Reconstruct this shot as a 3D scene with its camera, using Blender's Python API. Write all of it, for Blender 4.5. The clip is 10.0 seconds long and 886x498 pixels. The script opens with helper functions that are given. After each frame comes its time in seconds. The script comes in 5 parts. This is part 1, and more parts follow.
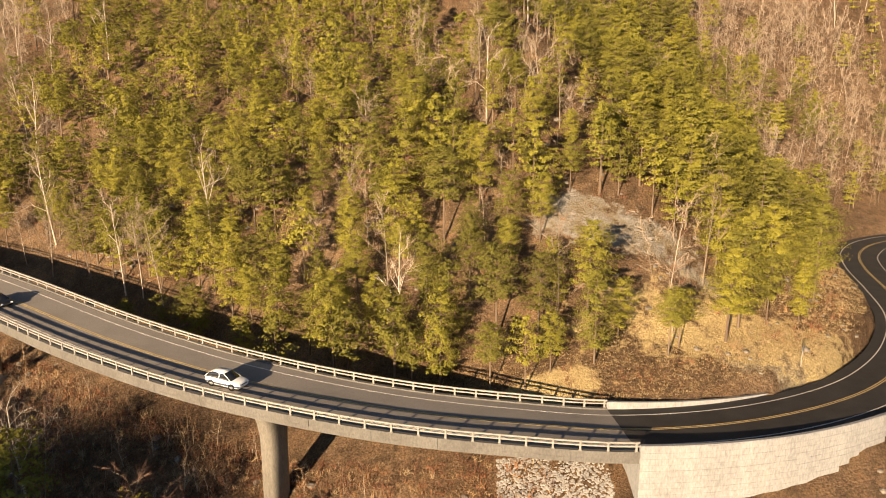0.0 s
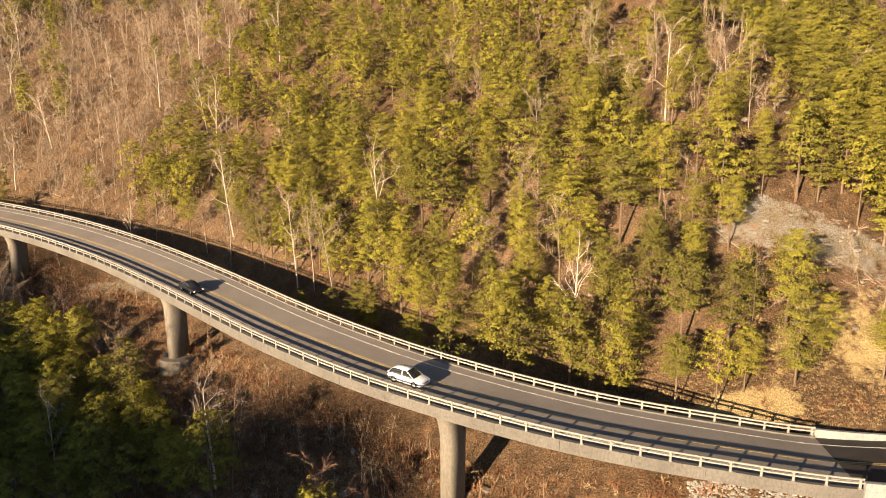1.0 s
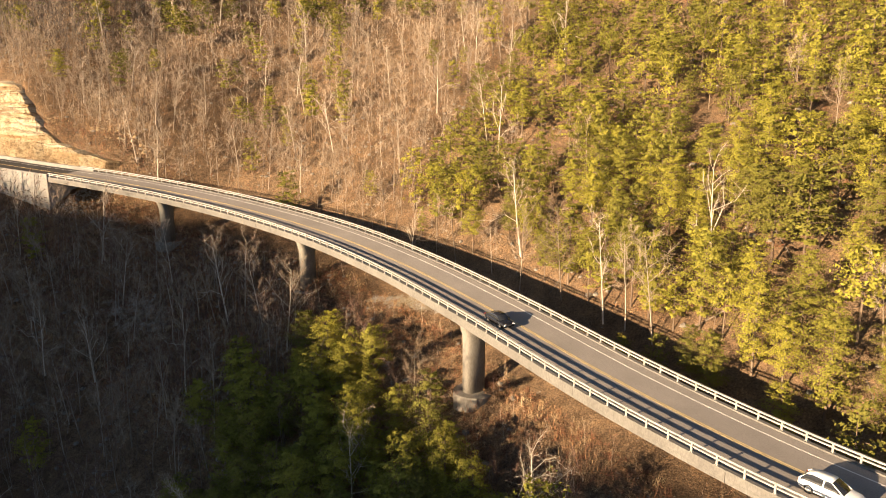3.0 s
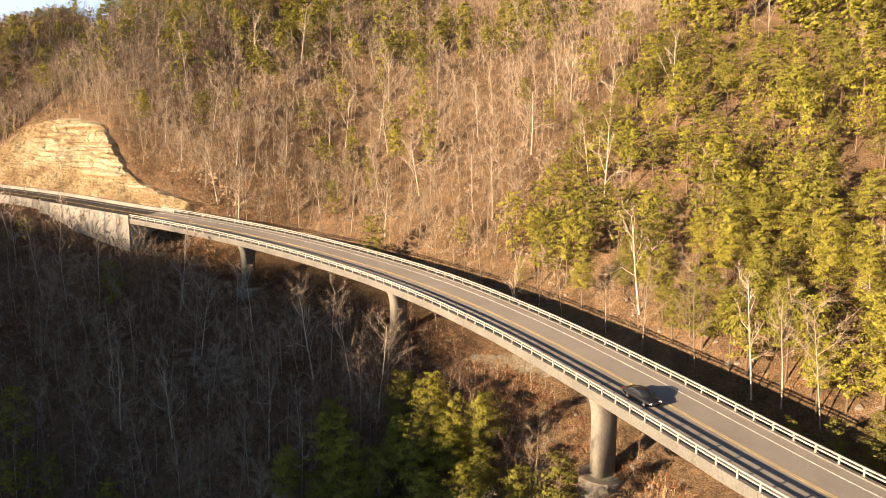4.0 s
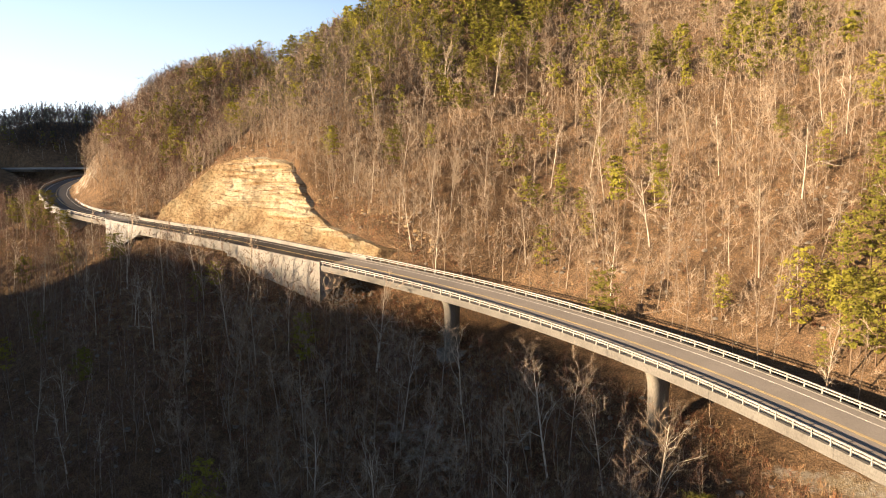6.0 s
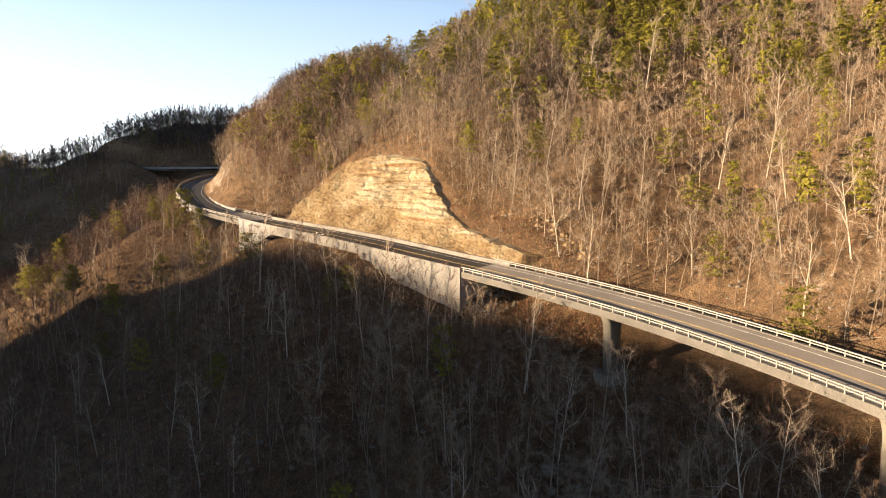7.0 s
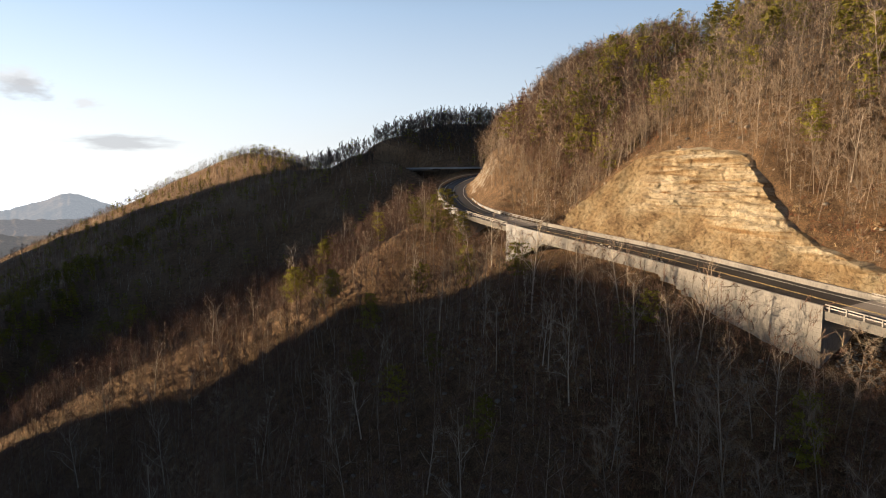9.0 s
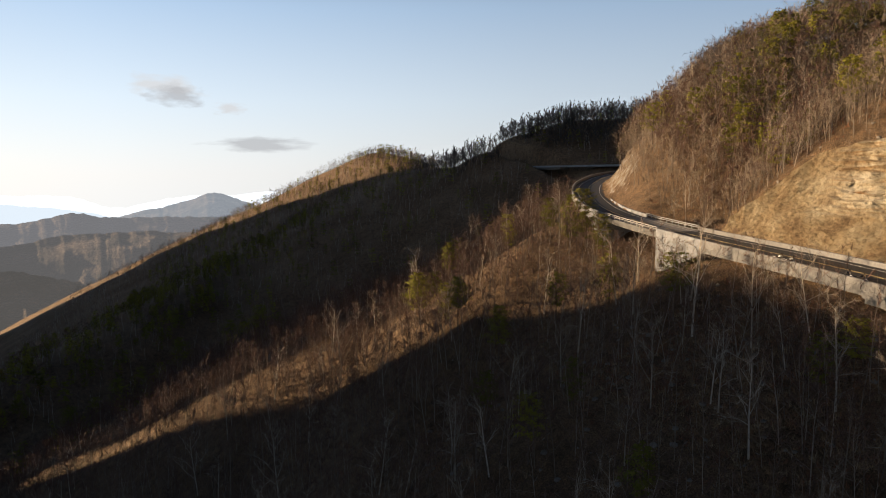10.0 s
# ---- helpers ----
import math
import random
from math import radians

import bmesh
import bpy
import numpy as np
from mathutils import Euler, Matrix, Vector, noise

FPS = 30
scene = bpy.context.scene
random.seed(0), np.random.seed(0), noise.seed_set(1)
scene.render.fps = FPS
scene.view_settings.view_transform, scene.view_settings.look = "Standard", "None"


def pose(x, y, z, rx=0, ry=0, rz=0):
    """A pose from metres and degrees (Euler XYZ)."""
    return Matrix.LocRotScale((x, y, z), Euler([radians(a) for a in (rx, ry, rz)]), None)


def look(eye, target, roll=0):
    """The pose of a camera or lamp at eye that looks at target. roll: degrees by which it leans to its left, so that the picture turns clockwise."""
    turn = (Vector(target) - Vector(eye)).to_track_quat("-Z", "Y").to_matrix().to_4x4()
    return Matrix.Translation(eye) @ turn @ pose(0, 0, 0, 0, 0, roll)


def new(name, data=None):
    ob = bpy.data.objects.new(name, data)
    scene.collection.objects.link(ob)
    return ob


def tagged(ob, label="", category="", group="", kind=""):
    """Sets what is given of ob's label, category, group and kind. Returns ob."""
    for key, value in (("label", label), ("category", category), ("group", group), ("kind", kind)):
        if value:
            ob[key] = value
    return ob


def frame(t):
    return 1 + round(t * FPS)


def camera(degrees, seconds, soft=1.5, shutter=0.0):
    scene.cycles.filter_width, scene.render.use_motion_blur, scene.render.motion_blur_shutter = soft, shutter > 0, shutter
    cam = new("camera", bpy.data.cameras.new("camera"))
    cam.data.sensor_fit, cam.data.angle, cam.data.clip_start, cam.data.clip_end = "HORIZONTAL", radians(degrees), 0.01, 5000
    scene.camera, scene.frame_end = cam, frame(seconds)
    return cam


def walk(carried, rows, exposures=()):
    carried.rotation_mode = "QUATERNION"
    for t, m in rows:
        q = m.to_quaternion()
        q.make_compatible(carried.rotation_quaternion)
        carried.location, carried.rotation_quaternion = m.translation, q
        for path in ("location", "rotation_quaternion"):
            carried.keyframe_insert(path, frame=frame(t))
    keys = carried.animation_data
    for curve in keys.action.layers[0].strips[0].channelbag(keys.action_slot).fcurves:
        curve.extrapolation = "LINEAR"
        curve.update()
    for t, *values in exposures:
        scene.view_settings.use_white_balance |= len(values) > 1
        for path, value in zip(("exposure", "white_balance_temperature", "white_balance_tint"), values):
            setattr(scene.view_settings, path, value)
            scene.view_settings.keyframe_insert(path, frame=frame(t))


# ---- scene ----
cam = camera(64.36, 10.0, soft=1.0)
ROWS = [  # seconds, x, y, z, yaw, pitch, roll
    (0.0, 0.00, -0.00, -0.00, 0.00, -12.68, 0.16),
    (0.5, -3.09, 0.30, -0.25, 5.26, -12.64, -0.01),
    (1.0, -6.64, 1.41, -0.32, 10.37, -12.60, -0.08),
    (1.5, -10.95, 3.39, -0.05, 14.68, -12.73, -0.07),
    (2.0, -15.72, 5.96, 0.23, 19.85, -12.90, -0.13),
    (2.5, -21.07, 8.85, 0.15, 24.27, -12.91, -0.12),
    (4.0, -40.07, 17.45, 0.51, 32.00, -9.23, -0.02),
    (4.5, -47.26, 20.08, 0.63, 33.99, -6.92, 0.04),
    (5.0, -54.68, 22.44, 0.62, 37.10, -6.18, 0.08),
    (6.5, -76.74, 28.87, -0.04, 46.86, -6.04, 0.04),
    (7.0, -84.49, 30.92, -0.15, 51.95, -5.99, 0.14),
    (7.5, -92.38, 33.12, -0.19, 57.09, -5.97, 0.14),
    (8.0, -100.14, 35.37, -0.30, 62.03, -5.95, 0.10),
    (8.5, -108.40, 37.64, -0.50, 66.77, -5.96, 0.06),
    (9.0, -116.44, 39.64, -0.67, 71.95, -5.97, 0.02),
    (9.5, -124.70, 40.96, -0.77, 77.07, -6.00, -0.15),
    (10.0, -132.78, 41.78, -0.73, 81.95, -6.04, -0.30),
]
EXPOSURES = [(0, 1.74), (2.5, 2.25), (4.5, 2.22), (7.5, 1.95), (9, 1.5), (10, 1.22)]
walk(cam, [(t, pose(x, y, z, 90 + pitch, -roll, yaw)) for t, x, y, z, yaw, pitch, roll in ROWS],
     exposures=EXPOSURES)

# ---- light ----
SUN_YAW, SUN_UP = 153.0, 12.0          # where the low winter sun stands
to_sun = Vector((-math.sin(radians(SUN_YAW)) * math.cos(radians(SUN_UP)),
                 math.cos(radians(SUN_YAW)) * math.cos(radians(SUN_UP)), math.sin(radians(SUN_UP))))
world = bpy.data.worlds.new("world")
scene.world = world
world.use_nodes = True
wn, wl = world.node_tree.nodes, world.node_tree.links
sky = wn.new("ShaderNodeTexSky")
sky.sky_type, sky.sun_disc = "NISHITA", False
sky.sun_elevation, sky.sun_rotation = radians(SUN_UP), radians(360 - SUN_YAW)
sky.air_density, sky.dust_density, sky.ozone_density, sky.altitude = 1.0, 1.2, 1.2, 600
wn["Background"].inputs["Strength"].default_value = 0.86
# a clear evening sky over a bright, hazy horizon
where, split, low_haze, both = wn.new("ShaderNodeTexCoord"), wn.new("ShaderNodeSeparateXYZ"), wn.new("ShaderNodeValToRGB"), wn.new("ShaderNodeMix")
wl.new(where.outputs["Generated"], split.inputs[0])
wl.new(split.outputs["Z"], low_haze.inputs["Fac"])
bands = low_haze.color_ramp.elements
bands[0].position, bands[0].color = 0.0, (0.29, 0.295, 0.30, 1)
bands[1].position, bands[1].color = 0.7, (0.010, 0.017, 0.032, 1)
for place, tone in ((0.10, (0.235, 0.268, 0.305)), (0.22, (0.15, 0.20, 0.268)), (0.35, (0.045, 0.07, 0.115))):
    bands.new(place).color = (*tone, 1)
both.data_type, both.blend_type = "RGBA", "ADD"
both.inputs[0].default_value = 0.008
# brighter towards the sun, dimmer behind
sunward, turn_, glow, tinted_haze = wn.new("ShaderNodeVectorMath"), wn.new("ShaderNodeMath"), wn.new("ShaderNodeValToRGB"), wn.new("ShaderNodeMix")
sunward.operation, turn_.operation = "DOT_PRODUCT", "MULTIPLY_ADD"
sunward.inputs[1].default_value = (-math.sin(radians(SUN_YAW)), math.cos(radians(SUN_YAW)), 0)
turn_.inputs[1].default_value = turn_.inputs[2].default_value = 0.5
wl.new(where.outputs["Generated"], sunward.inputs[0])
wl.new(sunward.outputs["Value"], turn_.inputs[0])
wl.new(turn_.outputs[0], glow.inputs["Fac"])
sides = glow.color_ramp.elements
sides[0].position, sides[0].color = 0.0, (0.15, 0.18, 0.25, 1)
sides[1].position, sides[1].color = 1.0, (1.6, 1.56, 1.5, 1)
for place, tone in ((0.28, (0.60, 0.68, 0.80)), (0.42, (0.96, 0.98, 1.0)), (0.6, (1.15, 1.15, 1.15)), (0.85, (1.5, 1.5, 1.5))):
    sides.new(place).color = (*tone, 1)
tinted_haze.data_type, tinted_haze.blend_type = "RGBA", "MULTIPLY"
tinted_haze.inputs[0].default_value = 1.0
wl.new(low_haze.outputs[0], tinted_haze.inputs[6])
wl.new(glow.outputs[0], tinted_haze.inputs[7])
wl.new(tinted_haze.outputs[2], both.inputs[6])
wl.new(sky.outputs[0], both.inputs[7])


def cloud(base_sky, yaw, up, wide, tall, tone, seed):
    """A small flat cloud, a wisp of noise within an oval of the sky; angles in degrees."""
    c = Vector((-math.sin(radians(yaw)) * math.cos(radians(up)), math.cos(radians(yaw)) * math.cos(radians(up)), math.sin(radians(up))))
    side, top = Vector((math.cos(radians(yaw)), math.sin(radians(yaw)), 0)), Vector((0, 0, 1))

    def along(axis_, size):
        off = wn.new("ShaderNodeVectorMath")
        off.operation, off.inputs[1].default_value = "SUBTRACT", c
        wl.new(where.outputs["Generated"], off.inputs[0])
        d = wn.new("ShaderNodeVectorMath")
        d.operation, d.inputs[1].default_value = "DOT_PRODUCT", axis_ / math.tan(radians(size))
        wl.new(off.outputs[0], d.inputs[0])
        return d.outputs["Value"]
    oval = wn.new("ShaderNodeCombineXYZ")
    wl.new(along(side, wide), oval.inputs[0])
    wl.new(along(top, tall), oval.inputs[1])
    reach = wn.new("ShaderNodeVectorMath")
    reach.operation = "LENGTH"
    wl.new(oval.outputs[0], reach.inputs[0])
    wisp = wn.new("ShaderNodeTexNoise")
    wisp.inputs["Scale"].default_value, wisp.inputs["Detail"].default_value = 1.4, 6
    moved = wn.new("ShaderNodeVectorMath")
    moved.operation, moved.inputs[1].default_value = "ADD", (seed, seed * 0.7, 0)
    wl.new(oval.outputs[0], moved.inputs[0])
    wl.new(moved.outputs[0], wisp.inputs["Vector"])
    body = wn.new("ShaderNodeMath")
    body.operation = "SUBTRACT"
    wl.new(wisp.outputs["Fac"], body.inputs[0])
    fade = wn.new("ShaderNodeMath")
    fade.operation, fade.inputs[1].default_value = "MULTIPLY", 0.5
    wl.new(reach.outputs["Value"], fade.inputs[0])
    wl.new(fade.outputs[0], body.inputs[1])
    cover = wn.new("ShaderNodeMapRange")
    cover.inputs["From Min"].default_value, cover.inputs["From Max"].default_value = 0.02, 0.34
    cover.inputs["To Max"].default_value = 0.8
    wl.new(body.outputs[0], cover.inputs["Value"])
    m = wn.new("ShaderNodeMix")
    m.data_type = "RGBA"
    m.inputs[7].default_value = (*tone, 1)
    wl.new(cover.outputs[0], m.inputs[0])
    wl.new(base_sky, m.inputs[6])
    return m.outputs[2]


over = cloud(both.outputs[2], 103.0, 6.6, 3.0, 1.0, (0.36, 0.36, 0.365), 3.1)
over = cloud(over, 102.3, 6.0, 2.2, 0.9, (0.245, 0.25, 0.262), 7.7)
over = cloud(over, 96.6, 2.4, 4.2, 0.75, (0.25, 0.255, 0.265), 12.4)
over = cloud(over, 98.6, 5.1, 1.3, 0.5, (0.35, 0.352, 0.36), 21.0)
wl.new(over, wn["Background"].inputs["Color"])
sun_data = bpy.data.lights.new("sun", "SUN")
sun_data.energy, sun_data.angle, sun_data.color = 5.0, radians(0.6), (1.0, 0.73, 0.46)
sun = new("sun", sun_data)
sun.matrix_world = look((0, 0, 300), Vector((0, 0, 300)) - to_sun)


# ---- materials ----
def base(name, rough=0.9, metal=0.0, spec=0.3):
    m = bpy.data.materials.new(name)
    m.use_nodes = True
    n = m.node_tree.nodes
    b = n["Principled BSDF"]
    b.inputs["Roughness"].default_value = rough
    b.inputs["Metallic"].default_value = metal
    b.inputs["Specular IOR Level"].default_value = spec
    return m, n, m.node_tree.links, b


def coords(n, l, scale=(1, 1, 1)):
    c, mp = n.new("ShaderNodeTexCoord"), n.new("ShaderNodeMapping")
    mp.inputs["Scale"].default_value = scale
    l.new(c.outputs["Object"], mp.inputs["Vector"])
    return mp.outputs[0]


def noise_tex(n, l, vec, scale, detail=6.0, rough=0.6, distort=0.0):
    t = n.new("ShaderNodeTexNoise")
    t.inputs["Scale"].default_value, t.inputs["Detail"].default_value = scale, detail
    t.inputs["Roughness"].default_value, t.inputs["Distortion"].default_value = rough, distort
    l.new(vec, t.inputs["Vector"])
    return t.outputs["Fac"]


def ramp(n, l, fac, stops):
    r = n.new("ShaderNodeValToRGB")
    e = r.color_ramp.elements
    e[0].position, e[0].color = stops[0][0], (*stops[0][1], 1)
    e[1].position, e[1].color = stops[-1][0], (*stops[-1][1], 1)
    for p, c in stops[1:-1]:
        k = e.new(p)
        k.color = (*c, 1)
    l.new(fac, r.inputs["Fac"])
    return r.outputs["Color"]


def mix(n, l, fac, a, b, mode="MIX"):
    x = n.new("ShaderNodeMix")
    x.data_type, x.blend_type = "RGBA", mode
    for sock, v in ((x.inputs[0], fac), (x.inputs[6], a), (x.inputs[7], b)):
        if hasattr(v, "links"):
            l.new(v, sock)
        else:
            sock.default_value = v if isinstance(v, float) else (*v, 1)
    return x.outputs[2]


def bump(n, l, b, height, strength=0.5, dist=0.1):
    k = n.new("ShaderNodeBump")
    k.inputs["Strength"].default_value, k.inputs["Distance"].default_value = strength, dist
    l.new(height, k.inputs["Height"])
    l.new(k.outputs[0], b.inputs["Normal"])


def speckled(name, stops, scale, fine, rough=0.9, relief=0.3, dist=0.05, stretch=(1, 1, 1), spec=0.3, metal=0.0, dirt=None):
    """Two scales of variation: broad patches and fine grain, with relief."""
    m, n, l, b = base(name, rough, metal, spec)
    v = coords(n, l, stretch)
    broad, grain = noise_tex(n, l, v, scale, 4), noise_tex(n, l, v, fine, 6, 0.7)
    col = ramp(n, l, broad, stops)
    g = ramp(n, l, grain, [(0.3, (0.6, 0.6, 0.6)), (0.7, (1.25, 1.25, 1.25))])
    col = mix(n, l, 0.8, col, g, "MULTIPLY")
    if dirt:
        d = ramp(n, l, noise_tex(n, l, v, dirt[0], 8, 0.75), [(dirt[2], (0, 0, 0)), (dirt[2] + 0.15, (1, 1, 1))])
        col = mix(n, l, d, col, dirt[1])
    l.new(col, b.inputs["Base Color"])
    bump(n, l, b, grain, relief, dist)
    return m


def tinted(name, stops, rough=0.85, spec=0.2, thin=0.0):
    """Colour from each tree's own tint, so that no two stand alike."""
    m, n, l, b = base(name, rough, 0, spec)
    a, o = n.new("ShaderNodeAttribute"), n.new("ShaderNodeObjectInfo")
    a.attribute_name = "tint"
    s = n.new("ShaderNodeMath")
    s.operation = "ADD"
    l.new(a.outputs["Fac"], s.inputs[0])
    l.new(o.outputs["Random"], s.inputs[1])
    f = n.new("ShaderNodeMath")
    f.operation = "FRACT"
    l.new(s.outputs[0], f.inputs[0])
    col = ramp(n, l, f.outputs[0], stops)
    g = noise_tex(n, l, coords(n, l), 1.5, 3)
    col = mix(n, l, 0.7, col, ramp(n, l, g, [(0.3, (0.65, 0.65, 0.65)), (0.7, (1.25, 1.25, 1.25))]), "MULTIPLY")
    l.new(col, b.inputs["Base Color"])
    if thin:
        t = n.new("ShaderNodeBsdfTranslucent")
        l.new(col, t.inputs["Color"])
        x = n.new("ShaderNodeMixShader")
        x.inputs[0].default_value = thin
        l.new(b.outputs[0], x.inputs[1])
        l.new(t.outputs[0], x.inputs[2])
        l.new(x.outputs[0], n["Material Output"].inputs["Surface"])
    return m


def ground_material():
    """Leaf litter, with bare clay and broken stone where the mask on the sheet says so."""
    m, n, l, b = base("leaf_litter", 0.95, 0, 0.15)
    v = coords(n, l)
    broad, mid, fine = noise_tex(n, l, v, 0.035, 5), noise_tex(n, l, v, 0.45, 6, 0.7), noise_tex(n, l, v, 4.0, 6, 0.75)
    col = ramp(n, l, broad, [(0.3, (0.118, 0.077, 0.045)), (0.5, (0.168, 0.113, 0.068)), (0.7, (0.218, 0.153, 0.097))])
    col = mix(n, l, 0.9, col, ramp(n, l, mid, [(0.32, (0.5, 0.48, 0.45)), (0.5, (1, 1, 1)), (0.7, (1.45, 1.35, 1.2))]), "MULTIPLY")
    col = mix(n, l, 0.9, col, ramp(n, l, fine, [(0.34, (0.35, 0.31, 0.29)), (0.52, (1, 1, 1)), (0.68, (1.9, 1.75, 1.55))]), "MULTIPLY")
    stone = ramp(n, l, noise_tex(n, l, v, 1.1, 4, 0.6), [(0.66, (0, 0, 0)), (0.70, (1, 1, 1))])
    stone_on = mix(n, l, 0.85, stone, ramp(n, l, noise_tex(n, l, v, 0.08, 3), [(0.5, (0, 0, 0)), (0.62, (1, 1, 1))]), "MULTIPLY")
    col = mix(n, l, stone_on, col, (0.34, 0.30, 0.25))
    a = n.new("ShaderNodeAttribute")
    a.attribute_name = "rock"
    rock = ramp(n, l, mid, [(0.3, (0.18, 0.12, 0.055)), (0.45, (0.255, 0.21, 0.145)), (0.58, (0.30, 0.275, 0.235)), (0.72, (0.39, 0.365, 0.325))])
    rock = mix(n, l, 0.7, rock, ramp(n, l, fine, [(0.3, (0.5, 0.5, 0.5)), (0.7, (1.3, 1.3, 1.3))]), "MULTIPLY")
    edge = n.new("ShaderNodeMath")
    edge.operation = "MULTIPLY_ADD"
    l.new(mid, edge.inputs[0])
    edge.inputs[1].default_value = 1.2
    edge.inputs[2].default_value = -0.6
    s = n.new("ShaderNodeMath")
    s.operation = "ADD"
    s.use_clamp = True
    l.new(a.outputs["Fac"], s.inputs[0])
    l.new(edge.outputs[0], s.inputs[1])
    hard = ramp(n, l, s.outputs[0], [(0.42, (0, 0, 0)), (0.58, (1, 1, 1))])
    col = mix(n, l, hard, col, rock)
    c2 = n.new("ShaderNodeAttribute")
    c2.attribute_name = "clay"
    s2 = n.new("ShaderNodeMath")
    s2.operation = "ADD"
    s2.use_clamp = True
    l.new(c2.outputs["Fac"], s2.inputs[0])
    l.new(edge.outputs[0], s2.inputs[1])
    clay = mix(n, l, 0.6, (0.50, 0.395, 0.20), ramp(n, l, fine, [(0.3, (0.55, 0.5, 0.45)), (0.7, (1.3, 1.3, 1.3))]), "MULTIPLY")
    col = mix(n, l, ramp(n, l, s2.outputs[0], [(0.42, (0, 0, 0)), (0.58, (1, 1, 1))]), col, clay)
    l.new(col, b.inputs["Base Color"])
    k = n.new("ShaderNodeMath")
    k.operation = "ADD"
    l.new(fine, k.inputs[0])
    l.new(mid, k.inputs[1])
    bump(n, l, b, k.outputs[0], 1.0, 0.6)
    return m


def cliff_material():
    """Cream block faces with rusty beds where the rock stands bare, tan rubble where it has crumbled."""
    m, n, l, b = base("cut_rock", 0.92, 0, 0.15)
    v = coords(n, l)
    strata = noise_tex(n, l, coords(n, l, (0.05, 0.05, 0.8)), 1.0, 6, 0.65, 0.5)
    patch, fine = noise_tex(n, l, v, 0.2, 6, 0.65), noise_tex(n, l, v, 1.5, 8, 0.75)
    bare_face = ramp(n, l, strata, [(0.30, (0.17, 0.10, 0.045)), (0.40, (0.27, 0.195, 0.11)), (0.50, (0.37, 0.32, 0.225)), (0.60, (0.43, 0.395, 0.31)), (0.72, (0.25, 0.145, 0.06))])
    crumbled = ramp(n, l, patch, [(0.3, (0.155, 0.11, 0.066)), (0.5, (0.225, 0.17, 0.10)), (0.7, (0.29, 0.24, 0.155))])
    a = n.new("ShaderNodeAttribute")
    a.attribute_name = "ledge"
    col = mix(n, l, a.outputs["Fac"], crumbled, bare_face)
    col = mix(n, l, 0.7, col, ramp(n, l, patch, [(0.3, (0.6, 0.48, 0.36)), (0.48, (1, 0.95, 0.88)), (0.68, (1.02, 1.02, 1.02))]), "MULTIPLY")
    col = mix(n, l, 0.9, col, ramp(n, l, fine, [(0.32, (0.35, 0.31, 0.28)), (0.5, (0.95, 0.95, 0.95)), (0.72, (1.3, 1.3, 1.28))]), "MULTIPLY")
    l.new(col, b.inputs["Base Color"])
    bump(n, l, b, fine, 1.0, 0.6)
    return m


def plain(name, colour, rough=0.5, metal=0.0, spec=0.5):
    m, n, l, b = base(name, rough, metal, spec)
    b.inputs["Base Color"].default_value = (*colour, 1)
    return m


LITTER, CLIFF = ground_material(), cliff_material()
DECK = speckled("deck_concrete", [(0.3, (0.188, 0.170, 0.152)), (0.7, (0.244, 0.222, 0.200))], 0.15, 9.0, 0.85, 0.15, 0.01, dirt=(0.4, (0.168, 0.148, 0.128), 0.62))
ASPHALT = speckled("new_asphalt", [(0.3, (0.028, 0.026, 0.026)), (0.7, (0.045, 0.042, 0.04))], 0.3, 25.0, 0.75, 0.3, 0.01)
CONCRETE = speckled("pale_concrete", [(0.3, (0.097, 0.092, 0.084)), (0.7, (0.140, 0.135, 0.124))], 0.25, 6.0, 0.85, 0.2, 0.02, stretch=(1, 1, 0.5), dirt=(0.5, (0.072, 0.067, 0.059), 0.55))
WALL = speckled("wall_concrete", [(0.3, (0.215, 0.218, 0.220)), (0.7, (0.290, 0.293, 0.292))], 0.3, 5.0, 0.85, 0.2, 0.02, stretch=(1, 1, 0.35), dirt=(0.6, (0.288, 0.264, 0.224), 0.6))
WALL_WEST = speckled("darker_wall_concrete", [(0.3, (0.164, 0.156, 0.143)), (0.7, (0.230, 0.221, 0.205))], 0.3, 5.0, 0.85, 0.25, 0.02, stretch=(1, 1, 0.35), dirt=(0.6, (0.148, 0.135, 0.115), 0.56))
PIER = speckled("pier_concrete", [(0.3, (0.150, 0.137, 0.116)), (0.7, (0.210, 0.195, 0.169))], 0.3, 6.0, 0.85, 0.2, 0.02, stretch=(1, 1, 0.3), dirt=(0.35, (0.105, 0.094, 0.079), 0.55))
RAIL = speckled("painted_rail", [(0.3, (0.221, 0.212, 0.197)), (0.7, (0.289, 0.278, 0.257))], 1.0, 12.0, 0.5, 0.05, 0.01)
WHITE_LINE = speckled("white_line_paint", [(0.3, (0.496, 0.480, 0.440)), (0.7, (0.600, 0.584, 0.544))], 0.8, 10.0, 0.7, 0.1, 0.005)
YELLOW_LINE = speckled("yellow_line_paint", [(0.3, (0.40, 0.30, 0.13)), (0.7, (0.48, 0.37, 0.17))], 0.8, 10.0, 0.7, 0.1, 0.005)
RUBBLE = speckled("riprap_stone", [(0.3, (0.203, 0.195, 0.184)), (0.7, (0.315, 0.304, 0.285))], 0.8, 6.0, 0.9, 0.4, 0.05)
NEEDLE = tinted("pine_needles", [(0.0, (0.12, 0.113, 0.026)), (0.3, (0.18, 0.168, 0.031)), (0.6, (0.25, 0.23, 0.037)), (0.85, (0.20, 0.188, 0.034)), (1.0, (0.135, 0.128, 0.029))], 0.85, 0.08, 0.2)
